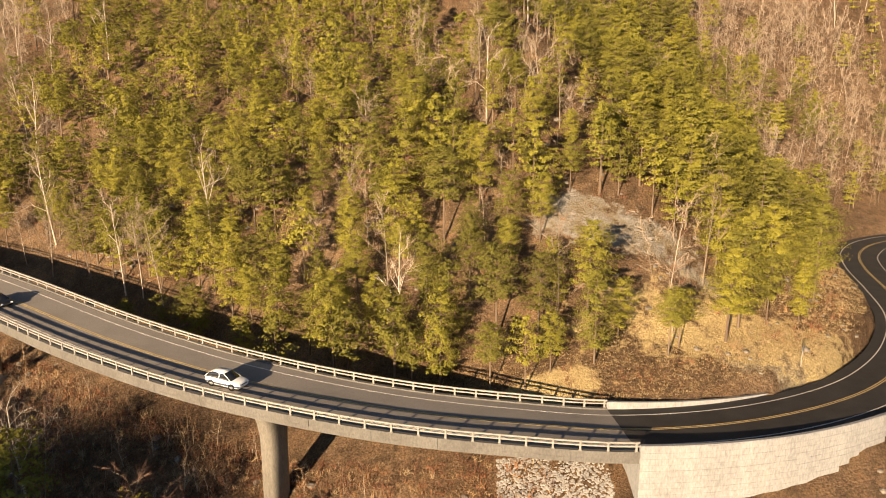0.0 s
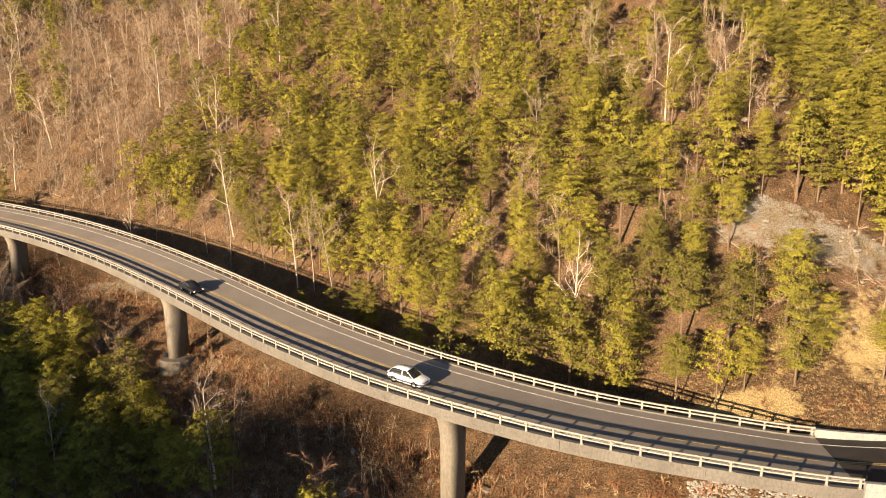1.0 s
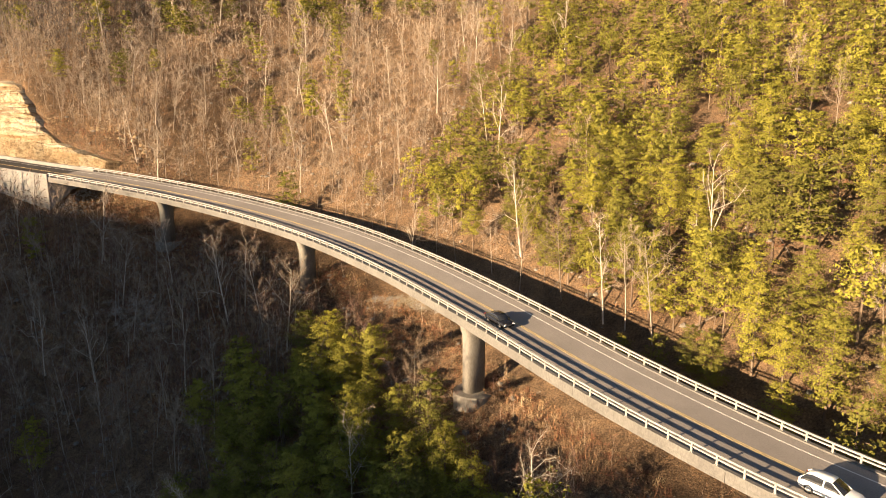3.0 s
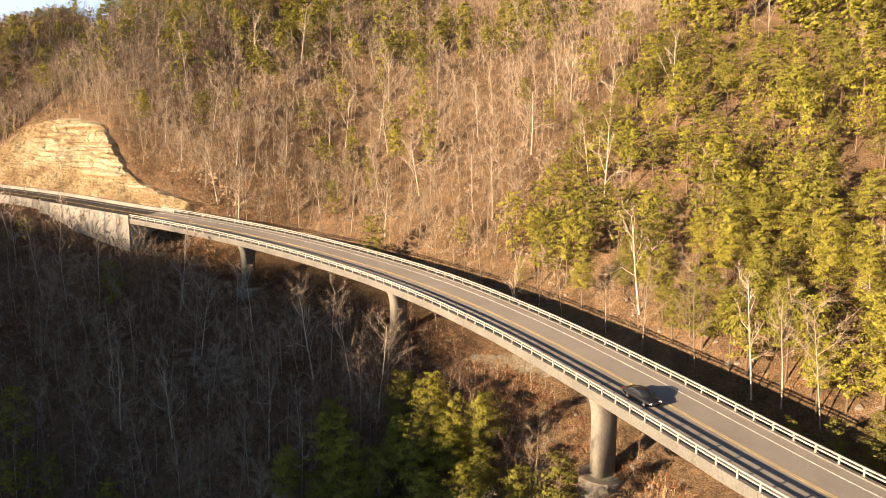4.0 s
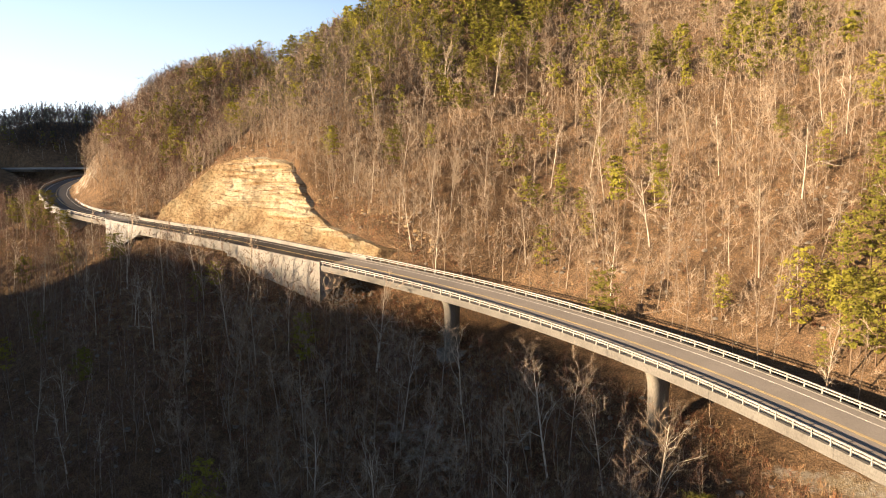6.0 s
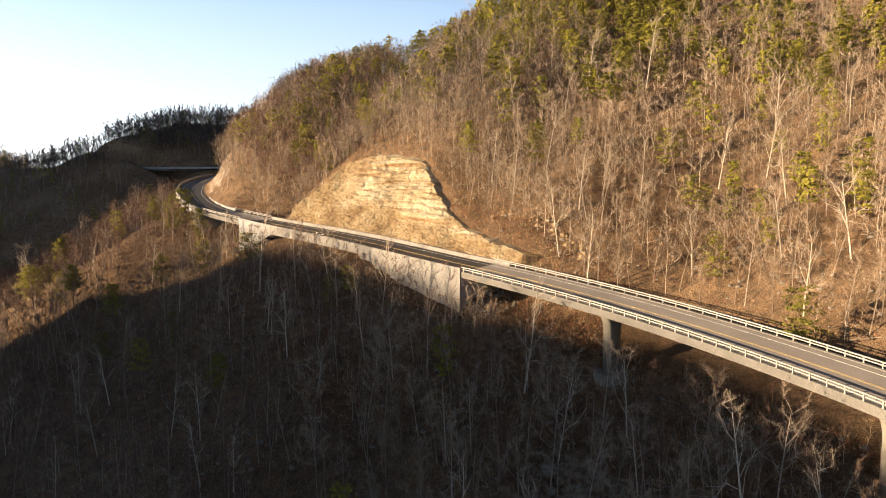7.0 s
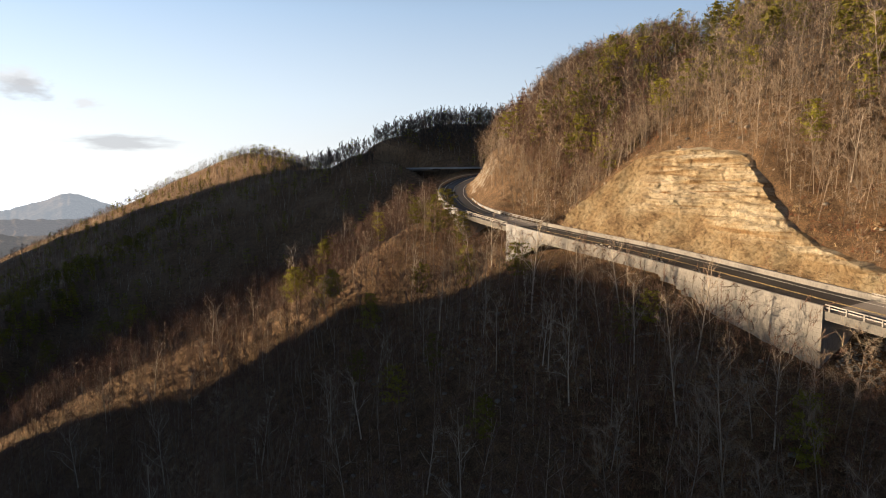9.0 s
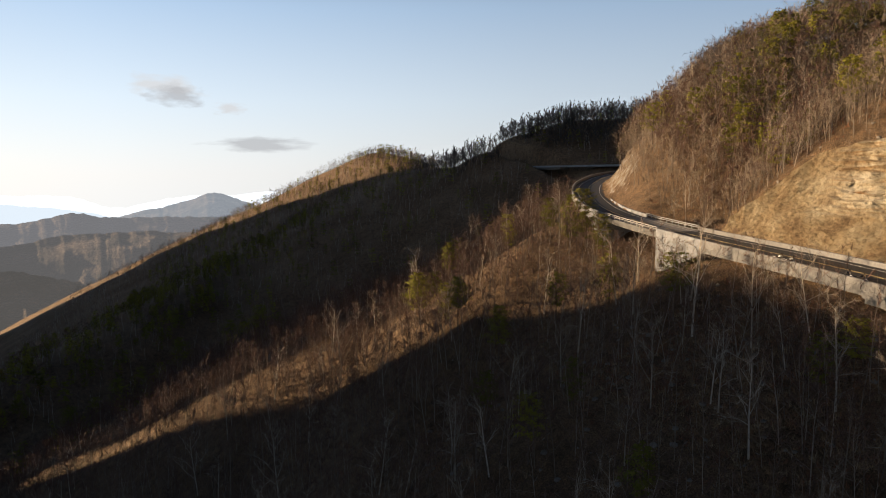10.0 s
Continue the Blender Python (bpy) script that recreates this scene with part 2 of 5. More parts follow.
BARK_PINE = tinted("pine_bark", [(0.0, (0.10, 0.07, 0.05)), (1.0, (0.16, 0.12, 0.085))])
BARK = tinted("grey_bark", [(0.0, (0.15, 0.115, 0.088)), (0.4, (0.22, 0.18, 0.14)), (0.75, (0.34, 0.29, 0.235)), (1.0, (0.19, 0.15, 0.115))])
# grey bark darkened so that shade on crests and spur sits in the colour
SHADED_BARK = tinted("shade_toned_bark", [(0.0, (0.075, 0.062, 0.054)), (0.5, (0.10, 0.084, 0.072)), (1.0, (0.13, 0.108, 0.092))])
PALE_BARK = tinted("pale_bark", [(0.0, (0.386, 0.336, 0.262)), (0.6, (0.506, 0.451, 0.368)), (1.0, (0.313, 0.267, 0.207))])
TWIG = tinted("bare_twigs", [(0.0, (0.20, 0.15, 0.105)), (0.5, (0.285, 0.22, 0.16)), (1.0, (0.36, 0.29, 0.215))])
# reddish by nature, and darkened to paint shade into the twigs
DIM_RED_TWIG = tinted("dimmed_reddish_twigs", [(0.0, (0.10, 0.058, 0.042)), (0.5, (0.135, 0.082, 0.06)), (1.0, (0.175, 0.115, 0.085))])
LOG = speckled("weathered_log", [(0.3, (0.15, 0.12, 0.095)), (0.7, (0.24, 0.20, 0.16))], 1.0, 8.0, 0.9, 0.4, 0.03)
BRUSH = tinted("dry_brush", [(0.0, (0.096, 0.040, 0.024)), (0.35, (0.216, 0.092, 0.048)), (0.6, (0.272, 0.152, 0.072)), (0.82, (0.368, 0.280, 0.160)), (1.0, (0.136, 0.056, 0.036))])
CAR_WHITE, CAR_BLACK = plain("white_paint", (0.78, 0.78, 0.76), 0.25), plain("black_paint", (0.012, 0.012, 0.014), 0.2)
GLASS, TYRE, RIM = plain("dark_glass", (0.02, 0.022, 0.025), 0.06, 0, 0.8), plain("tyre_rubber", (0.02, 0.02, 0.02), 0.85), plain("alloy_rim", (0.5, 0.5, 0.5), 0.35, 0.9)
LAMP, TAIL, CHROME = plain("headlight_glass", (0.7, 0.7, 0.68), 0.1), plain("red_tail_glass", (0.25, 0.01, 0.01), 0.2), plain("chrome", (0.7, 0.7, 0.7), 0.15, 1.0)
SIGN_YELLOW, STEEL = plain("sign_yellow", (0.55, 0.36, 0.03), 0.5), plain("galvanised_steel", (0.35, 0.35, 0.34), 0.5, 0.7)
LEDGE = speckled("ochre_ledge", [(0.3, (0.22, 0.13, 0.055)), (0.5, (0.31, 0.22, 0.12)), (0.7, (0.40, 0.35, 0.25))], 0.5, 5.0, 0.9, 0.4, 0.05)
FIELDSTONE = speckled("mossy_stone", [(0.3, (0.136, 0.116, 0.096)), (0.7, (0.240, 0.212, 0.176))], 0.8, 6.0, 0.9, 0.4, 0.05)
STRAW = tinted("straw_grass", [(0.0, (0.255, 0.183, 0.085)), (0.5, (0.357, 0.276, 0.145)), (1.0, (0.289, 0.204, 0.102))])


# ---- mesh tools ----
def mesh_np(name, verts, faces, mats, index=None, attrs=None, smooth=False, normals=None):
    """A mesh from arrays of vertices and equal-sided faces."""
    me = bpy.data.meshes.new(name)
    verts, faces = np.asarray(verts, np.float32), np.asarray(faces, np.int32)
    k = faces.shape[1]
    me.vertices.add(len(verts))
    me.vertices.foreach_set("co", verts.ravel())
    me.loops.add(faces.size)
    me.loops.foreach_set("vertex_index", faces.ravel())
    me.polygons.add(len(faces))
    me.polygons.foreach_set("loop_start", np.arange(0, faces.size, k, dtype=np.int32))
    for m in mats:
        me.materials.append(m)
    if index is not None:
        me.polygons.foreach_set("material_index", np.asarray(index, np.int32))
    me.polygons.foreach_set("use_smooth", np.full(len(faces), smooth))
    for key, vals in (attrs or {}).items():
        me.attributes.new(key, "FLOAT", "POINT").data.foreach_set("value", np.asarray(vals, np.float32))
    me.update()
    me.validate()
    if normals is not None:
        me.attributes.new("custom_normal", "FLOAT_VECTOR", "POINT").data.foreach_set("vector", np.asarray(normals, np.float32).ravel())
    return me


def empty(name, at=(0, 0, 0)):
    ob = new(name)
    ob.location = at
    return ob


def part(name, me, parent, label=""):
    ob = new(name, me)
    ob.parent = parent
    ob.matrix_parent_inverse = Matrix.Translation(parent.location).inverted() if parent.data is None else Matrix()
    return tagged(ob, label) if label else ob


def bm_mesh(name, bm, mat, smooth=False):
    me = bpy.data.meshes.new(name)
    bmesh.ops.recalc_face_normals(bm, faces=bm.faces)
    bm.to_mesh(me)
    bm.free()
    for m in (mat if isinstance(mat, (list, tuple)) else [mat]):
        me.materials.append(m)
    if smooth:
        me.polygons.foreach_set("use_smooth", np.full(len(me.polygons), True))
    return me


def box_bm(bm, sx, sy, sz, m=None, bevel=0.0):
    r = bmesh.ops.create_cube(bm, size=1, matrix=(m or Matrix()) @ Matrix.Diagonal((sx, sy, sz, 1)))
    if bevel:
        es = list({e for v in r["verts"] for e in v.link_edges})
        bmesh.ops.bevel(bm, geom=es, offset=bevel, segments=1, affect="EDGES")


# ---- the road's line: x, y, z of its middle, and the bank (rise per metre northwards) ----
LINE = np.array([
    (330, 150, -34, 0), (250, 172, -34, 0), (180, 176, -34, 0), (140, 172, -34, 0.02), (116, 166, -34, 0.04), (100, 158.5, -34, 0.04), (90, 148, -34, 0.03),
    (83.5, 135, -34, 0), (78.5, 120, -34, -0.02), (72.5, 104, -34, -0.04), (63.5, 90, -33.9, -0.05), (53, 79, -33.8, -0.05), (43, 72.4, -33.75, -0.05),
    (31, 67.6, -33.6, -0.04), (18.2, 65.5, -33.4, -0.03), (6.9, 65.6, -32.7, -0.02), (-4, 66.7, -32.0, -0.01), (-14.6, 69.3, -31.3, 0), (-24.8, 73.2, -30.75, 0.02), (-34.8, 78.3, -30.2, 0.03),
    (-44.6, 84.2, -29.7, 0.04), (-64.1, 97.0, -28.5, 0.06), (-84.5, 109.2, -27.3, 0.08), (-106.4, 118.8, -25.8, 0.1), (-129.8, 124.8, -24.1, 0.1), (-154, 126.7, -22.0, 0.1), (-177.9, 124.6, -19.7, 0.09),
    (-200, 121.6, -17.9, 0.07), (-225, 118.6, -15.9, 0.06), (-240, 115.8, -14.75, 0.05), (-256, 112.1, -13.55, 0.03), (-272, 109.2, -12.35, 0), (-289, 107.7, -11.1, -0.02), (-308, 109, -9.75, -0.04),
    (-331, 114, -8.0, -0.06), (-352, 120.3, -6.5, -0.06), (-382, 132.5, -4.3, -0.05), (-412, 151, -1.6, -0.04), (-428, 168, -0.4, -0.04), (-436, 190, 0.8, -0.04), (-440, 220, 2, 0), (-460, 255, 3.5, 0), (-520, 268, 4.5, 0.02), (-580, 243, 4.6, 0.03), (-640, 205, 4.5, 0.03),
    (-700, 180, 4.4, 0), (-760, 160, 4.2, 0), (-830, 120, 4, 0)])


def glide(pts, step):
    """Samples of a smooth line through the points, about a step apart."""
    out = []
    for i in range(len(pts) - 1):
        a, b, c, d = pts[max(i - 1, 0)], pts[i], pts[i + 1], pts[min(i + 2, len(pts) - 1)]
        m0 = (c - a) / max(np.linalg.norm(c[:2] - a[:2]), 1e-6) * np.linalg.norm(c[:2] - b[:2])
        m1 = (d - b) / max(np.linalg.norm(d[:2] - b[:2]), 1e-6) * np.linalg.norm(c[:2] - b[:2])
        k = max(2, int(np.linalg.norm(c[:2] - b[:2]) / step))
        for j in range(k):
            u = j / k
            out.append((2 * u**3 - 3 * u * u + 1) * b + (u**3 - 2 * u * u + u) * m0 + (3 * u * u - 2 * u**3) * c + (u**3 - u * u) * m1)
    return np.array(out + [pts[-1]])


ROAD = glide(LINE, 1.0)
TAN = np.gradient(ROAD[:, :2], axis=0)
TAN /= np.linalg.norm(TAN, axis=1)[:, None]
NOR = np.stack([TAN[:, 1], -TAN[:, 0]], 1)            # towards the hill
ARC = np.r_[0, np.cumsum(np.linalg.norm(np.diff(ROAD[:, :2], axis=0), axis=1))]


def at_x(x):
    """The arc length at which the road passes that x, on the stretch by the bridges."""
    k = np.where((ROAD[:-1, 0] - x) * (ROAD[1:, 0] - x) <= 0)[0]
    k = k[-1] if x < 60 else k[0]
    return ARC[k] + (ROAD[k, 0] - x) / max(ROAD[k, 0] - ROAD[k + 1, 0], 1e-6) * (ARC[k + 1] - ARC[k])


def station(s):
    """Place, northward normal, bank and heading of the road at an arc length."""
    p = [np.interp(s, ARC, ROAD[:, i]) for i in range(4)]
    n = np.array([np.interp(s, ARC, NOR[:, i]) for i in range(2)])
    n /= np.linalg.norm(n)
    return p[0], p[1], p[2], n, p[3]


def on_road(s, off, up=0.0):
    x, y, z, n, e = station(s)
    return Vector((x + off * n[0], y + off * n[1], z + e * off + up))


def swept(name, s0, s1, profile, mat, step=2.0, closed=True, smooth=False, grow=None):
    """A profile (offset northwards, height over the road) drawn along the road."""
    ss = np.linspace(s0, s1, max(2, int(abs(s1 - s0) / step) + 1))
    k = len(profile)
    verts, faces = [], []
    for i, s in enumerate(ss):
        for o, u in (grow(i / (len(ss) - 1)) if grow else profile):
            verts.append(on_road(s, o, u))
    for i in range(len(ss) - 1):
        for j in range(k if closed else k - 1):
            a, b = i * k + j, i * k + (j + 1) % k
            faces.append((a, b, b + k, a + k))
    me = bpy.data.meshes.new(name)
    if closed:
        faces += [tuple(range(k)), tuple(range((len(ss) - 1) * k, len(ss) * k))]
    me.from_pydata(verts, [], faces)
    bm = bmesh.new()
    bm.from_mesh(me)
    bmesh.ops.recalc_face_normals(bm, faces=bm.faces)
    bm.to_mesh(me)
    bm.free()
    me.materials.append(mat)
    if smooth:
        me.polygons.foreach_set("use_smooth", np.full(len(me.polygons), True))
    return me


S_E, S_W = at_x(18.2), at_x(-190.5)                   # ends of the long viaduct
S2_E, S2_W = at_x(-268.5), at_x(-291.0)               # the short bridge beyond the rock cut
S3_E, S3_W = ARC[np.argmin(np.abs(ROAD[:, 0] + 640))], ARC[np.argmin(np.abs(ROAD[:, 0] + 765))]
HALF = 5.2


# ---- the ground: one sheet from the road's line to the horizon ----
def fbm(x, y, scale, octaves=5, seed=0):
    """Smooth value noise on a lattice, -1 to 1."""
    out, amp, tot = np.zeros_like(x), 1.0, 0.0
    for o in range(octaves):
        f = 2.0**o / scale
        X, Y = x * f + 37.2 * o + seed * 11.3, y * f - 19.7 * o + seed * 5.1
        i, j = np.floor(X), np.floor(Y)
        u, v = X - i, Y - j
        u, v = u * u * (3 - 2 * u), v * v * (3 - 2 * v)

        def h(a, b):
            q = np.sin(a * 127.1 + b * 311.7 + o * 17.0 + seed) * 43758.5453
            return (q - np.floor(q)) * 2 - 1
        out += amp * ((h(i, j) * (1 - u) + h(i + 1, j) * u) * (1 - v) + (h(i, j + 1) * (1 - u) + h(i + 1, j + 1) * u) * v)
        tot += amp
        amp *= 0.5
    return out / tot


DROP_S = [S_E - 45, S_E - 26, S_E, at_x(-4), at_x(-18), at_x(-64), at_x(-112), at_x(-158), at_x(-182), S_W, at_x(-221), at_x(-240), at_x(-256), S2_E, at_x(-280), S2_W, at_x(-302), S3_E - 30, S3_E, S3_W, S3_W + 30]
DROP_Z = [0.3, 0.6, 2.6, 9.6, 12.6, 12.6, 10.2, 11.4, 8.2, 5.0, 0.8, 0.6, 1.2, 5.0, 7.0, 4.0, 0.6, 0.5, 9, 9, 1]
CUT_S = [S_W - 20, S_W, at_x(-207), at_x(-218), at_x(-230), at_x(-248), at_x(-262), at_x(-272)]
CUT_Z = [0, 0.25, 0.3, 0.55, 1.0, 0.95, 0.35, 0]       # how high the slope by the road is cut to rock
FACE_S = [at_x(-160), at_x(-178), S_W, at_x(-204), at_x(-211), at_x(-219), at_x(-226), at_x(-234), at_x(-244), at_x(-251), at_x(-258), at_x(-265), at_x(-270)]
FACE_H = [0.0, 2.2, 4.2, 6.0, 9.0, 15.5, 20.0, 21.0, 20.0, 18.0, 11.0, 4.0, 1.0]
NOSE_S = [at_x(-300), at_x(-335), at_x(-400), at_x(-430) + 10]
NOSE_Z = [0, 1, 1, 0.2]


def near_road(x, y):
    """Distance from the road (north positive) and the arc length of the nearest point."""
    P = ROAD[::3]
    d, k = np.empty(len(x)), np.empty(len(x), int)
    for a in range(0, len(x), 20000):
        D = (x[a:a + 20000, None] - P[None, :, 0])**2 + (y[a:a + 20000, None] - P[None, :, 1])**2
        k[a:a + 20000] = D.argmin(1)
        d[a:a + 20000] = np.sqrt(D.min(1))
    q, n, t = P[k], NOR[::3][k], TAN[::3][k]
    along = (x - q[:, 0]) * t[:, 0] + (y - q[:, 1]) * t[:, 1]
    side = np.sign((x - q[:, 0]) * n[:, 0] + (y - q[:, 1]) * n[:, 1])
    return d * side, ARC[::3][k] + np.clip(along, -3, 3), q[:, 2], q[:, 3]


SHADE = np.array([(200, -520, 55.0), (-200, -455, 70.0), (-237, -450, 72.0), (-279, -450, 75.0), (-302, -450, 87.0), (-342, -450, 86.5), (-385, -450, 97.0), (-400, -450, 103.0), (-430, -450, 109.0), (-452, -450, 112.0), (-464, -450, 109.5), (-480, -450, 111.5), (-506, -450, 115.5), (-538, -450, 113.5), (-543, -450, 106.0), (-547, -450, 40.0), (-551, -450, -10.0), (-586, -450, -10.0), (-591, -450, 108.0), (-624, -450, 122.0), (-629, -450, -10.0)])   # crest of an unseen ridge across the ravine, added and notched to cast shade
SHADE_BACK = np.array([(-770, -700, 176.0), (-780, -700, 172.0)])   # and of one behind it, past a gap, also added out of view
# two more unseen ridges, placed to keep the far slopes shaded
SHADE_FAR = np.array([(-925, -705, 160.0), (-1000, -720, 150.0)])
SHADE_WEST = np.array([(-1064, -1150, 285.0), (-1110, -1150, 318.0), (-1250, -1150, 372.0), (-1340, -1150, 412.0), (-1425, -1155, 424.0)])
DARK_RIDGE = np.array([(-755, 165, 5), (-738, 203, 35), (-723, 240, 45), (-690, 300, 46), (-640, 380, 50), (-560, 470, 68)], float)
FAR_RIDGE = np.array([(-770, 128, 6), (-830, 118, 6), (-900, 110, 16), (-1032, 86, 28)] + [(-1182, 4, -11), (-1347, -78, -46), (-1499, -156, -77), (-1600, -271, -134), (-1622, -421, -204), (-1611, -571, -278)], float)
NEAR_SPUR = np.array([(-316, 98, -15), (-345, 65, -37), (-380, 32, -55), (-403, 10, -70), (-411, -22, -94)] + [(-377, -41, -101), (-368, -56, -106), (-358, -78, -112)], float)
MID_SPUR = np.array([(-893, 62, -28), (-812, 8, -57), (-727, -41, -72), (-650, -74, -84), (-573, -92, -95), (-534, -114, -99), (-496, -126, -105), (-466, -141, -113)], float)


def ridge(x, y, crest, slope, bluff=1.0):
    """The height of a ridge along a crest line, falling off at a slope, its ends steeper."""
    best = np.full(len(x), -1e4)
    for a, b in zip(crest[:-1], crest[1:]):
        ab = b[:2] - a[:2]
        w = ((x - a[0]) * ab[0] + (y - a[1]) * ab[1]) / (ab @ ab)
        u = np.clip(w, 0, 1)
        d = np.hypot(np.hypot(x - a[0] - w * ab[0], y - a[1] - w * ab[1]), (w - u) * bluff * np.linalg.norm(ab))
        best = np.maximum(best, a[2] + u * (b[2] - a[2]) - slope * (np.sqrt(d * d + 400) - 20))
    return best


def smooth_max(a, b, k):
    h = np.clip(0.5 + 0.5 * (a - b) / k, 0, 1)
    return b + (a - b) * h + k * h * (1 - h)


def height(x, y, rough=True):
    d, s, zr, bank = near_road(x, y)
    drop = np.interp(s, DROP_S, DROP_Z)
    cut = np.interp(s, CUT_S, CUT_Z)
    up, down = np.maximum(d, 0), np.maximum(-d, 0)
    nose = np.interp(s, NOSE_S, NOSE_Z, 0, 0)
    gentle = 16.0
    rise = np.where(up < gentle, 0.36 * up, 0.36 * gentle + 190 * (1 - np.exp(-0.92 * (up - gentle) / 190)))
    rise = rise - 21 * np.clip((-x - 185) / 60, 0, 1) * np.clip((up - 40) / 55, 0, 1)
    hill = zr - drop + rise
    face = np.interp(s, FACE_S, FACE_H, 0, 0)
    brow = 7.4 + 0.56 * face + 1.2
    soft_brow = np.clip(1 - face / 11, 0, 1)
    ramp_up = np.clip((up - brow + 3.2 + 4 * soft_brow) / (2.5 + 9 * soft_brow), 0, 1)
    ramp_up = ramp_up * ramp_up * (3 - 2 * ramp_up) * np.clip(face / 4, 0, 1)
    hill = hill * (1 - ramp_up) + ramp_up * np.maximum(hill, zr + face + 0.4 + 0.7 * (up - brow))
    in_cut = np.clip((face - 1) / 3, 0, 1) * np.clip((brow - up) / 3, 0, 1)
    hill = hill * (1 - in_cut) + in_cut * np.minimum(hill, zr - 0.5)
    hill = hill + nose * 9.0 * np.clip((up - 7.5) / 6.0, 0, 1)
    fall = np.where(down < 60, 0.58 * down, 34.8 + 120 * (1 - np.exp(-0.45 * (down - 60) / 120)))
    hollow = np.clip((-x - 235) / 45, 0, 1) * np.clip((470 + x) / 60, 0, 1) * np.clip((down - 30) / 35, 0, 1)
    ravine = np.clip((-x - 318) / 45, 0, 1) * np.clip((560 + x) / 80, 0, 1) * np.clip((down - 9) / 40, 0, 1)
    low = zr - drop - fall - 22 * hollow - 62 * ravine
    z = np.where(d > 0, hill, low)
    if rough:
        far = np.clip((np.abs(d) - 7) / 25, 0, 1)
        z = z + far * (2.2 * fbm(x, y, 34, 4, 1) + 6.0 * np.clip(np.abs(d) / 150, 0, 1) * fbm(x, y, 130, 4, 2)) + np.clip((np.abs(d) - 5.5) / 5, 0.1, 1) * 0.55 * fbm(x, y, 6, 4, 3)
    z = np.where(np.abs(d) < 5.9, np.minimum(z, zr + bank * d - 0.35), z)
    # farther land: the valley floor westwards, the ridges across it, the added SHADE ridges
    valley = -150 - 170 * np.clip((-x - 600) / 900, 0, 1) + 25 * fbm(x, y, 420, 4, 5)
    wide = np.clip((np.abs(d) - 250) / 300, 0, 1)
    z = np.where(d < 0, np.maximum(z, valley), z * (1 - wide) + wide * np.minimum(z, 90 + 20 * fbm(x, y, 260, 4, 6)))
    west = np.clip((-x - 470) / 160, 0, 1)
    z = np.where(np.abs(d) > 9, z * (1 - west * np.clip((np.abs(d) - 9) / 60, 0, 1)) + west * np.clip((np.abs(d) - 9) / 60, 0, 1) * np.minimum(z, valley), z)
    clear = np.abs(d) > 9
    for crest, slope, bluff in ((SHADE, 4.5, 6.0), (SHADE_BACK, 2.4, 6.0), (SHADE_FAR, 2.4, 6.0), (SHADE_WEST, 1.8, 10.0), (DARK_RIDGE, 0.6, 1.0), (FAR_RIDGE, 0.5, 1.0), (MID_SPUR, 0.55, 1.0), (NEAR_SPUR, 0.6, 1.0)):
        r = ridge(x, y, crest, slope, bluff) + ((1.2 if crest is SHADE else 4) * fbm(x, y, 60, 4, 8) if rough else 0)
        z = np.where(clear, smooth_max(z, r, 8.0), z)
    return z


def axis(fine0, fine1, step, lo, hi, grow=1.06):
    a = list(np.arange(fine0, fine1, step))
    g = step
    while a[-1] < hi:
        g *= grow
        a.append(a[-1] + g)
    g, b = step, [fine0]
    while b[-1] > lo:
        g *= grow
        b.append(b[-1] - g)
    return np.array(b[:0:-1] + a)


gx, gy = axis(-330, 90, 1.6, -4300, 3000), axis(30, 190, 1.6, -3500, 3500)
gy = np.unique(np.r_[gy, np.arange(-486, -395, 6.0), np.arange(-724, -675, 8.0), np.arange(-1180, -1120, 12.0)])
gx = np.unique(np.r_[gx, np.arange(-740, -520, 4.0), np.arange(-925, -780, 5.0), np.arange(-1470, -1405, 5.0)])
GX, GY = np.meshgrid(gx, gy)
fx, fy = GX.ravel(), GY.ravel()
fz = height(fx, fy)
d_, s_, zr_, _b = near_road(fx, fy)


def blob(x, y, cx, cy, rx, ry):
    return np.clip(1.4 - np.hypot((x - cx) / rx, (y - cy) / ry), 0, 1)


rockmask = np.maximum.reduce([
    0.75 * blob(fx, fy, 19, 97, 9, 4), 0.75 * blob(fx, fy, 28, 95, 9, 3.5), 0.6 * blob(fx, fy, 36, 91, 7, 3), 0.8 * blob(fx, fy, 40, 80, 10, 4), 0.7 * blob(fx, fy, -86, 117, 14, 3),
    0.45 * blob(fx, fy, -45, 68, 26, 8), 0.45 * blob(fx, fy, -90, 104, 18, 7), 0.55 * blob(fx, fy, -150, 108, 14, 6),
    0.75 * (np.interp(s_, CUT_S, CUT_Z) > 0.5) * np.clip(1 - np.abs(d_ - 10) / 9, 0, 1), 0.5 * np.interp(s_, NOSE_S, NOSE_Z, 0, 0) * np.clip(1.4 - np.abs(d_ - 10) / 6, 0, 1)])
nx_, ny_ = len(gx), len(gy)
idx = np.arange(nx_ * ny_).reshape(ny_, nx_)
quads = np.stack([idx[:-1, :-1], idx[:-1, 1:], idx[1:, 1:], idx[1:, :-1]], -1).reshape(-1, 4)
ground = new("ground", mesh_np("ground", np.stack([fx, fy, fz], 1), quads, [LITTER], attrs={"rock": rockmask, "clay": np.maximum(blob(fx, fy, 12, 75.5, 7.0, 3.2), 0.62 * blob(fx, fy, 40, 84, 30, 9))}, smooth=True))
tagged(ground, "steep wooded slopes under brown fallen leaves with outcrops", "ground", kind="structure")


